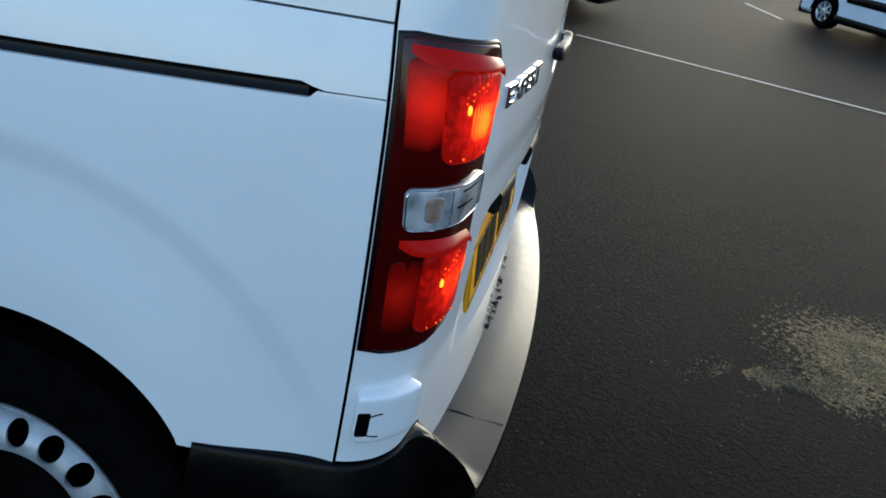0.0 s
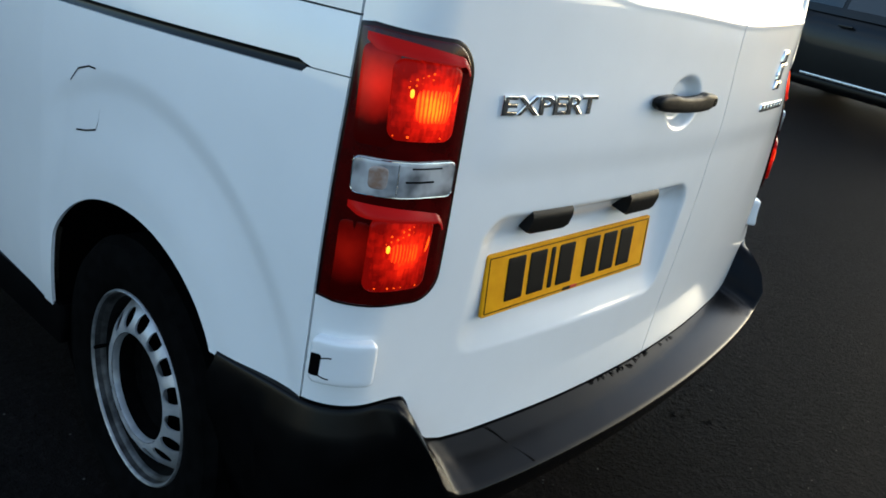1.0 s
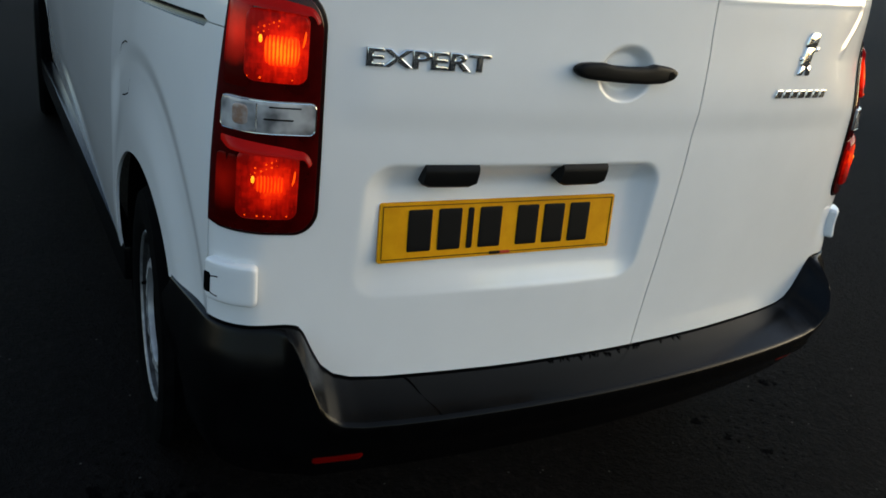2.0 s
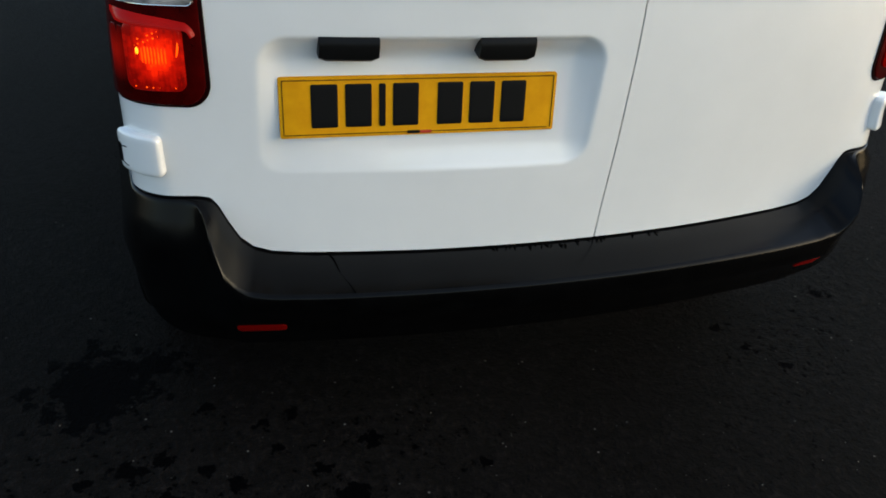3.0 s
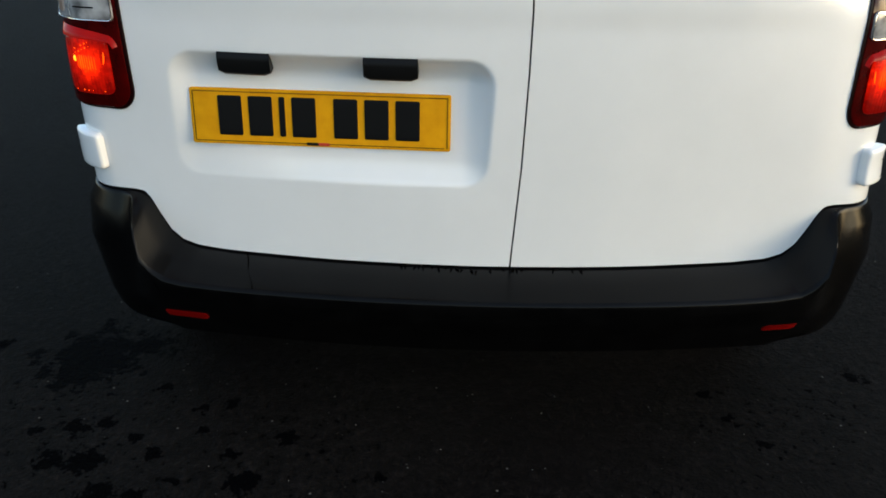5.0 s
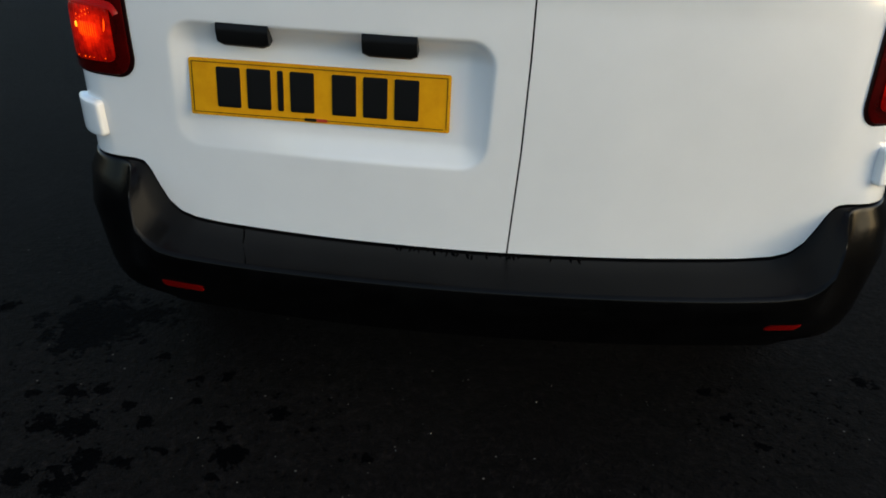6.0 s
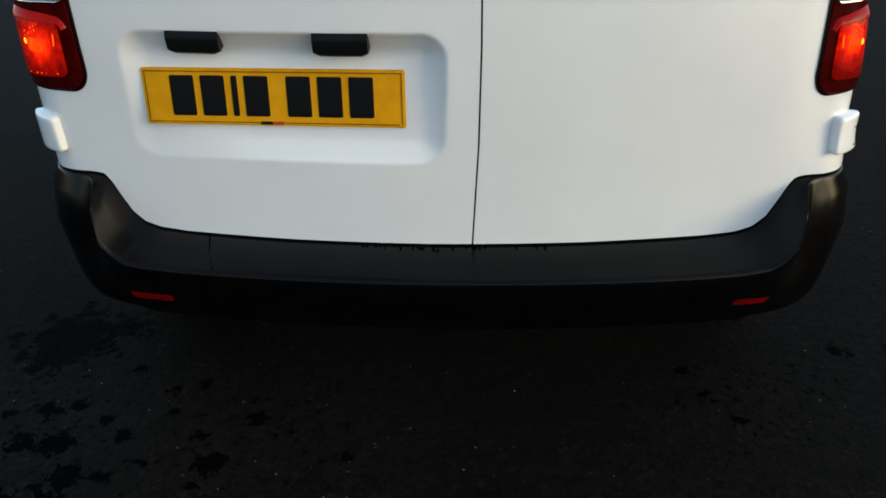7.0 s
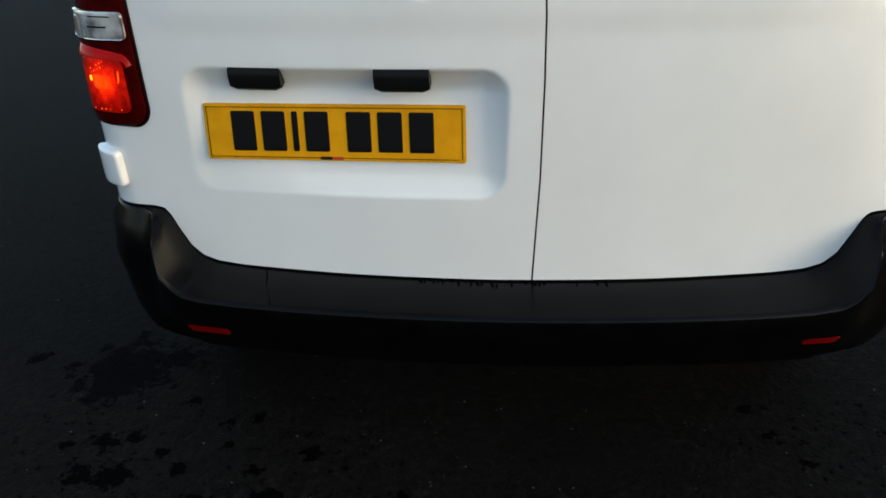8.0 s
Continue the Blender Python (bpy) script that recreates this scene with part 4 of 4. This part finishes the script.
# handle: a broad bar across a round cup, its upper edge dipping over the cup, a lock in its end
rows = []
for i in range(49):
    f = i / 48
    s = -0.2510 + 0.2395 * f
    tip = min(1.0, math.sqrt(max(0.0, 1 - (1 - min(f, 1 - f) / 0.07) ** 2)) if min(f, 1 - f) < 0.07 else 1.0)
    upper = along([(0.0, 1.0570), (0.12, 1.0605), (0.25, 1.0615), (0.33, 1.0575), (0.5, 1.0560), (0.67, 1.0575), (0.75, 1.0625), (0.9, 1.0590), (1.0, 1.0530)], f)
    under = along([(0.0, 1.0360), (0.12, 1.0310), (0.25, 1.0285), (0.5, 1.0260), (0.7, 1.0255), (0.85, 1.0275), (1.0, 1.0370)], f)
    middle = lerp(1.0470, (upper + under) / 2, tip)
    tall = max(0.0035, (upper - under) / 2 * tip)
    bow = 0.011 + 0.004 * (1 - (2 * f - 1) ** 4)
    thick = 0.010 * lerp(0.55, 1.0, tip)
    rows.append([on_body(s, middle + tall * math.copysign(abs(math.sin(a)) ** 0.6, math.sin(a)), bow + thick * math.copysign(abs(math.cos(a)) ** 0.5, math.cos(a))) for a in [2 * math.pi * k / 24 for k in range(25)]])
bm = skin(rows)
bmesh.ops.remove_doubles(bm, verts=bm.verts, dist=0.00001)
bmesh.ops.holes_fill(bm, edges=[e for e in bm.edges if e.is_boundary])
handle = part("door_handle", bm, handle_black, van, "black pull handle over a round cup", 60)
part("lock_barrel", pad(rounded((-0.0325, 1.0430), (0.0080, 0.0080), 0.0078, 8), 0.004, 0.0242, 0.0010), barrel_steel, handle, "round lock barrel")

# fuel flap marks on the left flank
for pts in ([(1.600, 0.884), (1.57, 0.913), (1.53, 0.926), (1.505, 0.927)], [(1.496, 0.854), (1.498, 0.829), (1.503, 0.815), (1.54, 0.803), (1.58, 0.794)]):
    fine = []
    for a, b in zip(pts, pts[1:]):
        fine += [(lerp(a[0], b[0], k / 4), lerp(a[1], b[1], k / 4)) for k in range(4)]
    fine.append(pts[-1])
    part("flap_gap", skin([[on_body(-s, z + k * 0.0017, flare(-s, z) + 0.0008) for k in (-1, 1)] for s, z in fine]), dark, van)


# ---- wheels ----
def lathe(profile, n, centre):
    """Turns (offset along y, radius) round the y axis at centre."""
    rows = []
    for i in range(n):
        a = 2 * math.pi * i / n
        rows.append([Vector((centre[0] + r * math.cos(a), centre[1] + y, centre[2] + r * math.sin(a))) for y, r in profile])
    return skin(rows, close_u=True)


def steel_wheel(x, way, parent):
    """A pressed steel wheel with round vent holes."""
    yc, zc, out = way * 0.858, 0.310, way
    wheel = holder("wheel", (x, yc, 0), parent, "black tyre on a silver steel wheel with round holes")
    tyre = [(0.0, 0.204), (0.006, 0.212), (0.014, 0.235), (0.018, 0.265), (0.012, 0.297), (-0.008, 0.313), (-0.03, 0.311), (-0.17, 0.311), (-0.2, 0.297), (-0.205, 0.25), (-0.19, 0.205)]
    part("tyre", lathe([(out * y, r) for y, r in tyre], 64, (x, yc, zc)), rubber, wheel)
    rim = [(-0.004, 0.2055), (0.003, 0.2045), (0.006, 0.2015), (0.004, 0.1985), (0.000, 0.1972)]
    part("rim", lathe([(out * y, r) for y, r in rim], 72, (x, yc, zc)), steel, wheel, "bright silver rim")
    # the rim's colour darkens inwards: dark grey step, near-black well
    step = [(0.000, 0.1972), (-0.006, 0.1966), (-0.011, 0.1960), (-0.0135, 0.1925), (-0.0165, 0.1900), (-0.022, 0.1888)]
    part("rim_step", lathe([(out * y, r) for y, r in step], 72, (x, yc, zc)), dark_grey_steel, wheel, "dark grey inner step of the rim")
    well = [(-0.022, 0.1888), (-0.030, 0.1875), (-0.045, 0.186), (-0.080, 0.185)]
    part("rim_well", lathe([(out * y, r) for y, r in well], 72, (x, yc, zc)), barrel_steel, wheel, "near-black rim well")
    # pressed disc with sixteen holes
    bm = bmesh.new()
    holes = 16
    per = 16

    def disc_y(r):
        return out * along([(0.0, -0.006), (0.112, -0.004), (0.120, 0.002), (0.132, -0.002), (0.150, -0.013), (0.168, -0.028), (0.180, -0.041), (0.188, -0.056)], r)

    def put(r, a):
        return bm.verts.new((x + r * math.cos(a), yc + disc_y(r), zc + r * math.sin(a)))

    hr, rm = 0.0195, 0.1440
    for h in range(holes):
        a0 = 2 * math.pi * h / holes
        half = math.pi / holes
        ring = [(rm + hr * math.cos(t), a0 + 0.92 * hr / rm * math.sin(t)) for t in [2 * math.pi * k / per for k in range(per)]]
        frame_ring = []
        for k in range(per):
            t = 2 * math.pi * k / per
            c, s2 = math.cos(t), math.sin(t)
            m = max(abs(c), abs(s2))
            frame_ring.append((rm + (0.041 if c > 0 else 0.029) * c / m, a0 + half * s2 / m))
        a = [put(*p) for p in ring]
        deep = [bm.verts.new((v.co.x, v.co.y - out * 0.004, v.co.z)) for v in a]
        b = [put(*p) for p in frame_ring]
        for k in range(per):
            bm.faces.new((a[k], a[(k + 1) % per], b[(k + 1) % per], b[k]))
            bm.faces.new((deep[k], deep[(k + 1) % per], a[(k + 1) % per], a[k]))
    bmesh.ops.remove_doubles(bm, verts=bm.verts, dist=0.0004)
    part("wheel_disc", bm, disc_steel, wheel, "silver pressed disc with sixteen round holes", 50)
    part("wheel_disc_inner", lathe([(out * -0.0027, 0.1140), (out * -0.006, 0.1125), (out * -0.016, 0.1115)], 64, (x, yc, zc)), disc_steel, wheel)
    part("wheel_back", lathe([(out * -0.075, 0.18), (out * -0.078, 0.05), (out * -0.078, 0.002)], 48, (x, yc, zc)), dark, wheel)
    part("valve_stem", tube([(x - 0.190, yc + out * d, zc - 0.004) for d in (-0.03, -0.01, 0.004)], 0.0042, 8), rubber, wheel)
    hub = [(-0.016, 0.1118), (-0.050, 0.1110), (-0.060, 0.098), (-0.052, 0.085), (-0.048, 0.060), (-0.048, 0.0005)]
    part("hub_cap", lathe([(out * y, r) for y, r in hub], 40, (x, yc, zc)), rubber, wheel, "black hub")
    wheel.matrix_basis = wheel.matrix_basis @ Matrix.Rotation(radians(-4.0), 4, "Z")


for way in (-1, 1):
    steel_wheel(-0.629, way, van)
    steel_wheel(-3.78, way, van)
    for x, zc, r in ((-0.635, 0.42, 0.335), (-3.78, 0.38, 0.335)):
        rows = [[(x + r * math.cos(a), way * y, zc + r * math.sin(a)) for y in (0.50, 0.7, 0.855)] for a in [-1.0 + (math.pi + 2.0) * i / 40 for i in range(41)]]
        part("arch_liner", skin(rows), dark, van)
        bm = bmesh.new()
        box(bm, (x, way * 0.52, 0.5), (0.66, 0.02, 0.5))
        part("arch_liner", bm, dark, van)
    # black skirt between the wheels
    bm = bmesh.new()
    box(bm, (-2.2, way * 0.85, 0.315), (2.55, 0.05, 0.10), None, 0.012)
    part("side_skirt", bm, plastic, van, "black plastic sill")


# ---- other parked vehicles ----
def car_paint(name, low, high, shine=0.5):
    m = material(name, low, 0.35, coat=shine, coat_rough=0.05, spec=shine * 0.6)
    vary(m, grain(m, 2.5).outputs["Fac"], low, high)
    return m


def alloy_wheel(x, y, way, r, parent, spokes):
    """A tyre on a spoked alloy wheel; way: which side is outside."""
    wheel = holder("wheel", (x, y, 0), parent, "black tyre on a silver spoked alloy wheel")
    tyre = [(0.0, 0.57), (0.012, 0.62), (0.02, 0.80), (0.012, 0.93), (-0.02, 0.995), (-0.05, 1.0), (-0.17, 1.0), (-0.2, 0.93), (-0.2, 0.57)]
    part("tyre", lathe([(way * a, b * r) for a, b in tyre], 40, (x, y, r)), rubber, wheel)
    part("rim", lathe([(way * a, b * r) for a, b in ((0.002, 0.595), (0.006, 0.575), (-0.004, 0.545), (-0.06, 0.52), (-0.15, 0.50))], 40, (x, y, r)), alloy, wheel)
    part("wheel_back", lathe([(way * -0.075, 0.53 * r), (way * -0.08, 0.001)], 24, (x, y, r)), dark, wheel)
    for k in range(spokes):
        a = 2 * math.pi * k / spokes
        rows = []
        for f, w, d in ((0.10, 0.050, 0.0), (0.35, 0.036, -0.006), (0.57, 0.055, -0.002)):
            c = Vector((math.cos(a), 0, math.sin(a))) * f * r
            side = Vector((-math.sin(a), 0, math.cos(a))) * w * r * 1.9
            rows.append([Vector((x, y + way * d, r)) + c + side * u + Vector((0, way * v, 0)) for u, v in ((-1, -0.03), (-0.8, 0.0), (0.8, 0.0), (1, -0.03))])
        part("spoke", skin(rows), alloy, wheel)
    part("hub_cap", lathe([(way * -0.02, 0.17 * r), (way * 0.004, 0.15 * r), (way * 0.006, 0.001)], 24, (x, y, r)), alloy, wheel)


def car(name, label, m_paint, length, width, belt, roof, wheel_r, wheels, category, tall_back):
    """A closed car with its nose towards +x, its middle at the origin: body, glasshouse, windows, lamps, bumpers and wheels."""
    root = thing(name, (0, 0, 0), label, category)
    h, w = length / 2, width / 2

    def foot(x):
        for wx in wheels:
            d = abs(x - wx)
            if d < wheel_r * 1.16:
                return wheel_r * 0.95 + math.sqrt((wheel_r * 1.16) ** 2 - d * d)
        return wheel_r * 0.72

    def crest(x):
        return along([(-h, belt - 0.16), (-h + 0.06, belt - 0.02), (-h + 0.3, belt + 0.03), (h - 1.55, belt), (h - 1.2, belt - 0.01), (h - 0.5, belt - 0.09), (h - 0.15, belt - 0.2), (h, belt - 0.4)], x)

    def half(x):
        return w * along([(-h, 0.80), (-h + 0.08, 0.90), (-h + 0.35, 0.97), (0, 1.0), (h - 0.6, 0.97), (h - 0.2, 0.86), (h, 0.68)], x)

    xs = sorted({round(-h + length * i / 60, 3) for i in range(61)} | {round(wx + wheel_r * 1.16 * math.cos(math.pi * k / 16), 3) for wx in wheels for k in range(17)})
    rows = []
    for x in xs:
        zb, zt, y = min(foot(x), crest(x) - 0.12), crest(x), half(x)
        side = [(x, -y * f, lerp(zb, zt, g)) for f, g in ((0.93, 0.0), (0.985, 0.06), (1.0, 0.35), (0.995, 0.6), (0.985, 0.72), (0.955, 0.86), (0.90, 0.96), (0.8, 1.0), (0.4, 1.02))]
        rows.append(side + [(x, 0, zt + 0.022 * (zt - zb))] + [(a, -b, c) for a, b, c in reversed(side)])
    bm = skin(rows)
    bm.verts.ensure_lookup_table()
    bm.faces.new([bm.verts[k] for k in range(len(rows[0]))])
    bm.faces.new([bm.verts[len(bm.verts) - len(rows[0]) + k] for k in range(len(rows[0]))])
    part("body", bm, m_paint, root, "", 30)
    tail = -h + (0.16 if tall_back else 0.5)
    stops = [(tail, belt + 0.02, 0.86), (tail + 0.22, roof - 0.10, 0.76), (tail + 0.55, roof - 0.02, 0.74), (0.0, roof, 0.74), (h - 2.25, roof - 0.03, 0.74), (h - 1.95, roof - 0.14, 0.77), (h - 1.25, belt - 0.01, 0.86)]

    def cabin_top(x):
        return along([(a, b) for a, b, c in stops], x)

    gx = sorted({lerp(stops[0][0], stops[-1][0], i / 40) for i in range(41)} | {a for a, b, c in stops})
    rows = []
    for x in gx:
        zt = cabin_top(x)
        zb = crest(x) - 0.03
        t = (zt - zb) / (roof - belt + 0.03)
        yb, yt = 0.925 * half(x), w * lerp(0.9, 0.74, t)
        side = [(x, -lerp(yb, yt, g), lerp(zb, zt - 0.05 * t, g)) for g in (0, 0.3, 0.6, 0.9, 1.0)] + [(x, -yt * 0.93, zt - 0.015 * t), (x, -yt * 0.6, zt)]
        rows.append(side + [(x, 0, zt + 0.012 * t)] + [(a, -b, c) for a, b, c in reversed(side)])
    part("roof", skin(rows), m_paint, root, "", 40)

    def glass_at(x, g, way):
        zt, zb = cabin_top(x), crest(x) - 0.03
        t = (zt - zb) / (roof - belt + 0.03)
        return Vector((x, way * (lerp(0.925 * half(x), w * lerp(0.9, 0.74, t), g) + 0.006), lerp(zb, zt - 0.05 * t, g)))

    for way in (-1, 1):
        for a, b in ((tail + 0.30, -0.62), (-0.56, 0.30), (0.36, h - 1.62)):
            rows = [[glass_at(lerp(a, b, i / 6), g, way) for g in (0.14, 0.4, 0.65, 0.88)] for i in range(7)]
            part("side_window", skin(rows), tinted, root, "dark tinted side window")
        bm = bmesh.new()
        box(bm, (h - 1.35, way * (w + 0.09), belt + 0.06), (0.12, 0.20, 0.13), None, 0.03)
        part("door_mirror", bm, m_paint, root)
        bm = bmesh.new()
        box(bm, (0.0, way * (w - 0.012), wheel_r * 0.78), (wheels[1] - wheels[0] - wheel_r * 2.4, 0.05, 0.12), None, 0.015)
        part("sill", bm, plastic, root, "black plastic sill")
        for x0 in (-0.45, 0.55):
            bm = bmesh.new()
            box(bm, (x0, way * (w * 0.985), belt - 0.12), (0.19, 0.03, 0.03), None, 0.008)
            part("door_handle", bm, m_paint, root)
        for wx in wheels:
            alloy_wheel(wx, way * (w - 0.03), way, wheel_r, root, 7)
            rows = [[(wx + wheel_r * 1.15 * math.cos(a), way * y, wheel_r * 0.95 + wheel_r * 1.15 * math.sin(a)) for y in (w - 0.4, w - 0.03)] for a in [math.pi * i / 16 for i in range(17)]]
            part("arch_liner", skin(rows), dark, root)
        rows = [[(-h + 0.02 + 0.10 * abs(u), way * (w * lerp(0.60, 0.93, u)), belt - 0.03 - dz) for dz in (0.0, 0.05, 0.10)] for u in (0, 0.3, 0.6, 0.85, 1.0)]
        for row in rows:
            for k, p in enumerate(row):
                row[k] = (p[0] - 0.03, p[1], p[2] - 0.05)
        part("tail_lamp", skin(rows), reflector_red, root, "unlit red tail lamp")
        bm = bmesh.new()
        box(bm, (h - 0.20, way * w * 0.66, belt - 0.26), (0.30, 0.40, 0.12), Matrix.Rotation(way * 0.35, 4, "Z"), 0.03)
        part("headlamp", bm, lamp_clear, root, "clear headlamp")
    rear = [[(lerp(tail + 0.02, tail + 0.21, g) - 0.02, y, lerp(belt + 0.05, roof - 0.12, g)) for g in (0.05, 0.5, 0.95)] for y in (-0.62 * w, -0.3 * w, 0, 0.3 * w, 0.62 * w)]
    part("rear_window", skin(rear), tinted, root, "dark tinted rear window")
    screen = [[(lerp(h - 1.30, h - 1.93, g) + 0.03, y * lerp(1, 0.88, g), lerp(belt + 0.02, roof - 0.15, g)) for g in (0.05, 0.5, 0.95)] for y in (-0.78 * w, -0.4 * w, 0, 0.4 * w, 0.78 * w)]
    part("windscreen", skin(screen), tinted, root, "windscreen")
    for x0 in (h - 0.06, -h + 0.05):
        bm = bmesh.new()
        box(bm, (x0, 0, wheel_r * 0.95), (0.22, width * 0.80, 0.24), None, 0.05)
        part("bumper", bm, plastic, root, "black lower bumper")
    bm = bmesh.new()
    box(bm, (0, 0, wheel_r * 0.75), (length * 0.86, width * 0.6, 0.12))
    part("floor_pan", bm, dark, root)
    return root, glass_at


charcoal = car_paint("charcoal_paint", (0.0025, 0.003, 0.0034), (0.005, 0.0055, 0.006), 0.28)
pearl = car_paint("pearl_white_paint", (0.62, 0.66, 0.70), (0.68, 0.72, 0.76))
royal = car_paint("royal_blue_paint", (0.02, 0.05, 0.30), (0.03, 0.07, 0.36))
sticker = material("window_lettering", (0.62, 0.70, 0.80), 0.5)
vary(sticker, grain(sticker, 20).outputs["Fac"], (0.55, 0.63, 0.74), (0.66, 0.74, 0.84))

suv, suv_glass = car("parked_suv", "dark grey parked estate car with silver alloy wheels and window lettering", charcoal, 4.30, 1.84, 1.08, 1.76, 0.315, (-1.35, 1.30), "car", True)
for text, x0, wide, g0, tall in (("CLASS-", -1.58, 0.54, 0.52, 0.18), ("FUEL ECO", -1.54, 0.70, 0.26, 0.18)):
    pts, faces = words(text, (wide, tall))
    bm = bmesh.new()
    vs = [bm.verts.new(suv_glass(x0 + u, g0 + v, -1) + Vector((0, -0.004 - 0.002 * d, 0))) for u, v, d in pts]
    for f in faces:
        bm.faces.new([vs[k] for k in f])
    part("window_lettering", bm, sticker, suv, "pale lettering stuck on the side window", 30)
bm = bmesh.new()
box(bm, (2.11, 0, 0.26), (0.10, 1.2, 0.05), None, 0.012)
part("front_lip", bm, alloy, suv, "silver front lip")
bm = bmesh.new()
box(bm, (0.03, -0.937, 0.335), (1.72, 0.022, 0.030), None, 0.008)
part("sill_trim", bm, alloy, suv, "bright sill strip")
suv.matrix_basis = pose(-1.561, 9.749, 0, 0, 0, -17)

white_suv, _ = car("parked_suv", "white parked estate car with red tail lamps, seen from behind", pearl, 4.5, 1.86, 1.02, 1.68, 0.35, (-1.32, 1.34), "car", True)
white_suv.matrix_basis = pose(-8.8, 19.7, 0, 0, 0, 113)
hatch, _ = car("parked_hatchback", "pale blue-white hatchback parked across the lot", pearl, 3.6, 1.66, 0.92, 1.46, 0.275, (-1.10, 1.16), "car", True)
for way in (-1, 1):
    bm = bmesh.new()
    box(bm, (0.1, way * 0.828, 0.56), (1.5, 0.03, 0.13), None, 0.012)
    part("side_moulding", bm, plastic, hatch, "black door moulding")
hatch.matrix_basis = pose(5.30, 12.42, 0, 0, 0, -62)
blue_car, _ = car("parked_hatchback", "royal blue hatchback parked among other cars", royal, 4.1, 1.76, 0.93, 1.50, 0.31, (-1.25, 1.27), "car", True)
blue_car.matrix_basis = pose(-9.2, 26.0, 0, 0, 0, 122)


# ---- loose sand and grit on the asphalt ----
def scatter(name, label, mat, spots, low, high):
    """Many flattened angular grains, resting on the ground, as one mesh. spots: (x, y) of each."""
    pts, faces = [], []
    for x, y in spots:
        r = random.uniform(low, high)
        turn, n, z = random.uniform(0, 6.3), len(pts), ground_height(x, y - 2)
        pts += [(x + r * random.uniform(0.7, 1.1) * math.cos(turn + k * 1.571), y + r * random.uniform(0.7, 1.1) * math.sin(turn + k * 1.571), z - 0.001) for k in range(4)]
        pts.append((x + random.uniform(-0.3, 0.3) * r, y + random.uniform(-0.3, 0.3) * r, z + r * random.uniform(0.5, 0.9)))
        faces += [(n + k, n + (k + 1) % 4, n + 4) for k in range(4)]
    me = bpy.data.meshes.new(name)
    me.from_pydata(pts, [], faces)
    me.materials.append(mat)
    tagged(new(name, me), label, name.replace("_", " "), "", "stuff")


sand = material("dry_sand", (0.2, 0.15, 0.08), 0.95, spec=0.05)
island = sand.node_tree.nodes.new("ShaderNodeNewGeometry")
join(sand, ramp(sand, island.outputs["Random Per Island"], [(0.0, (0.045, 0.034, 0.018)), (0.6, (0.20, 0.150, 0.075)), (1.0, (0.36, 0.30, 0.18))]).outputs["Color"], base(sand).inputs["Base Color"])
spread = []
while len(spread) < 9000:
    cx, cy, rx, ry = random.choice(((1.38, 1.02, 0.17, 0.18), (1.36, 0.98, 0.12, 0.13), (1.20, 0.78, 0.12, 0.10), (1.08, 0.73, 0.09, 0.05), (0.91, 0.69, 0.09, 0.03)) if len(spread) < 8600 else ((0.80, 0.64, 0.09, 0.04),))
    x, y = random.gauss(cx, rx), random.gauss(cy, ry)
    if noise.noise((x * 9, y * 9, 3.0)) > -0.12:
        spread.append((x, y))
scatter("sand_spill", "dry ochre sand spilled on dark asphalt", sand, spread, 0.0016, 0.0046)
chip = material("stone_chip", (0.2, 0.19, 0.17), 0.8, spec=0.2)
islet = chip.node_tree.nodes.new("ShaderNodeNewGeometry")
join(chip, ramp(chip, islet.outputs["Random Per Island"], [(0.0, (0.03, 0.028, 0.025)), (1.0, (0.26, 0.25, 0.22))]).outputs["Color"], base(chip).inputs["Base Color"])
scatter("loose_grit", "tiny pale stone chips scattered over the asphalt", chip, [(random.uniform(-0.25, 1.2), random.gauss(0.0, 0.8)) for k in range(380)], 0.0010, 0.0030)
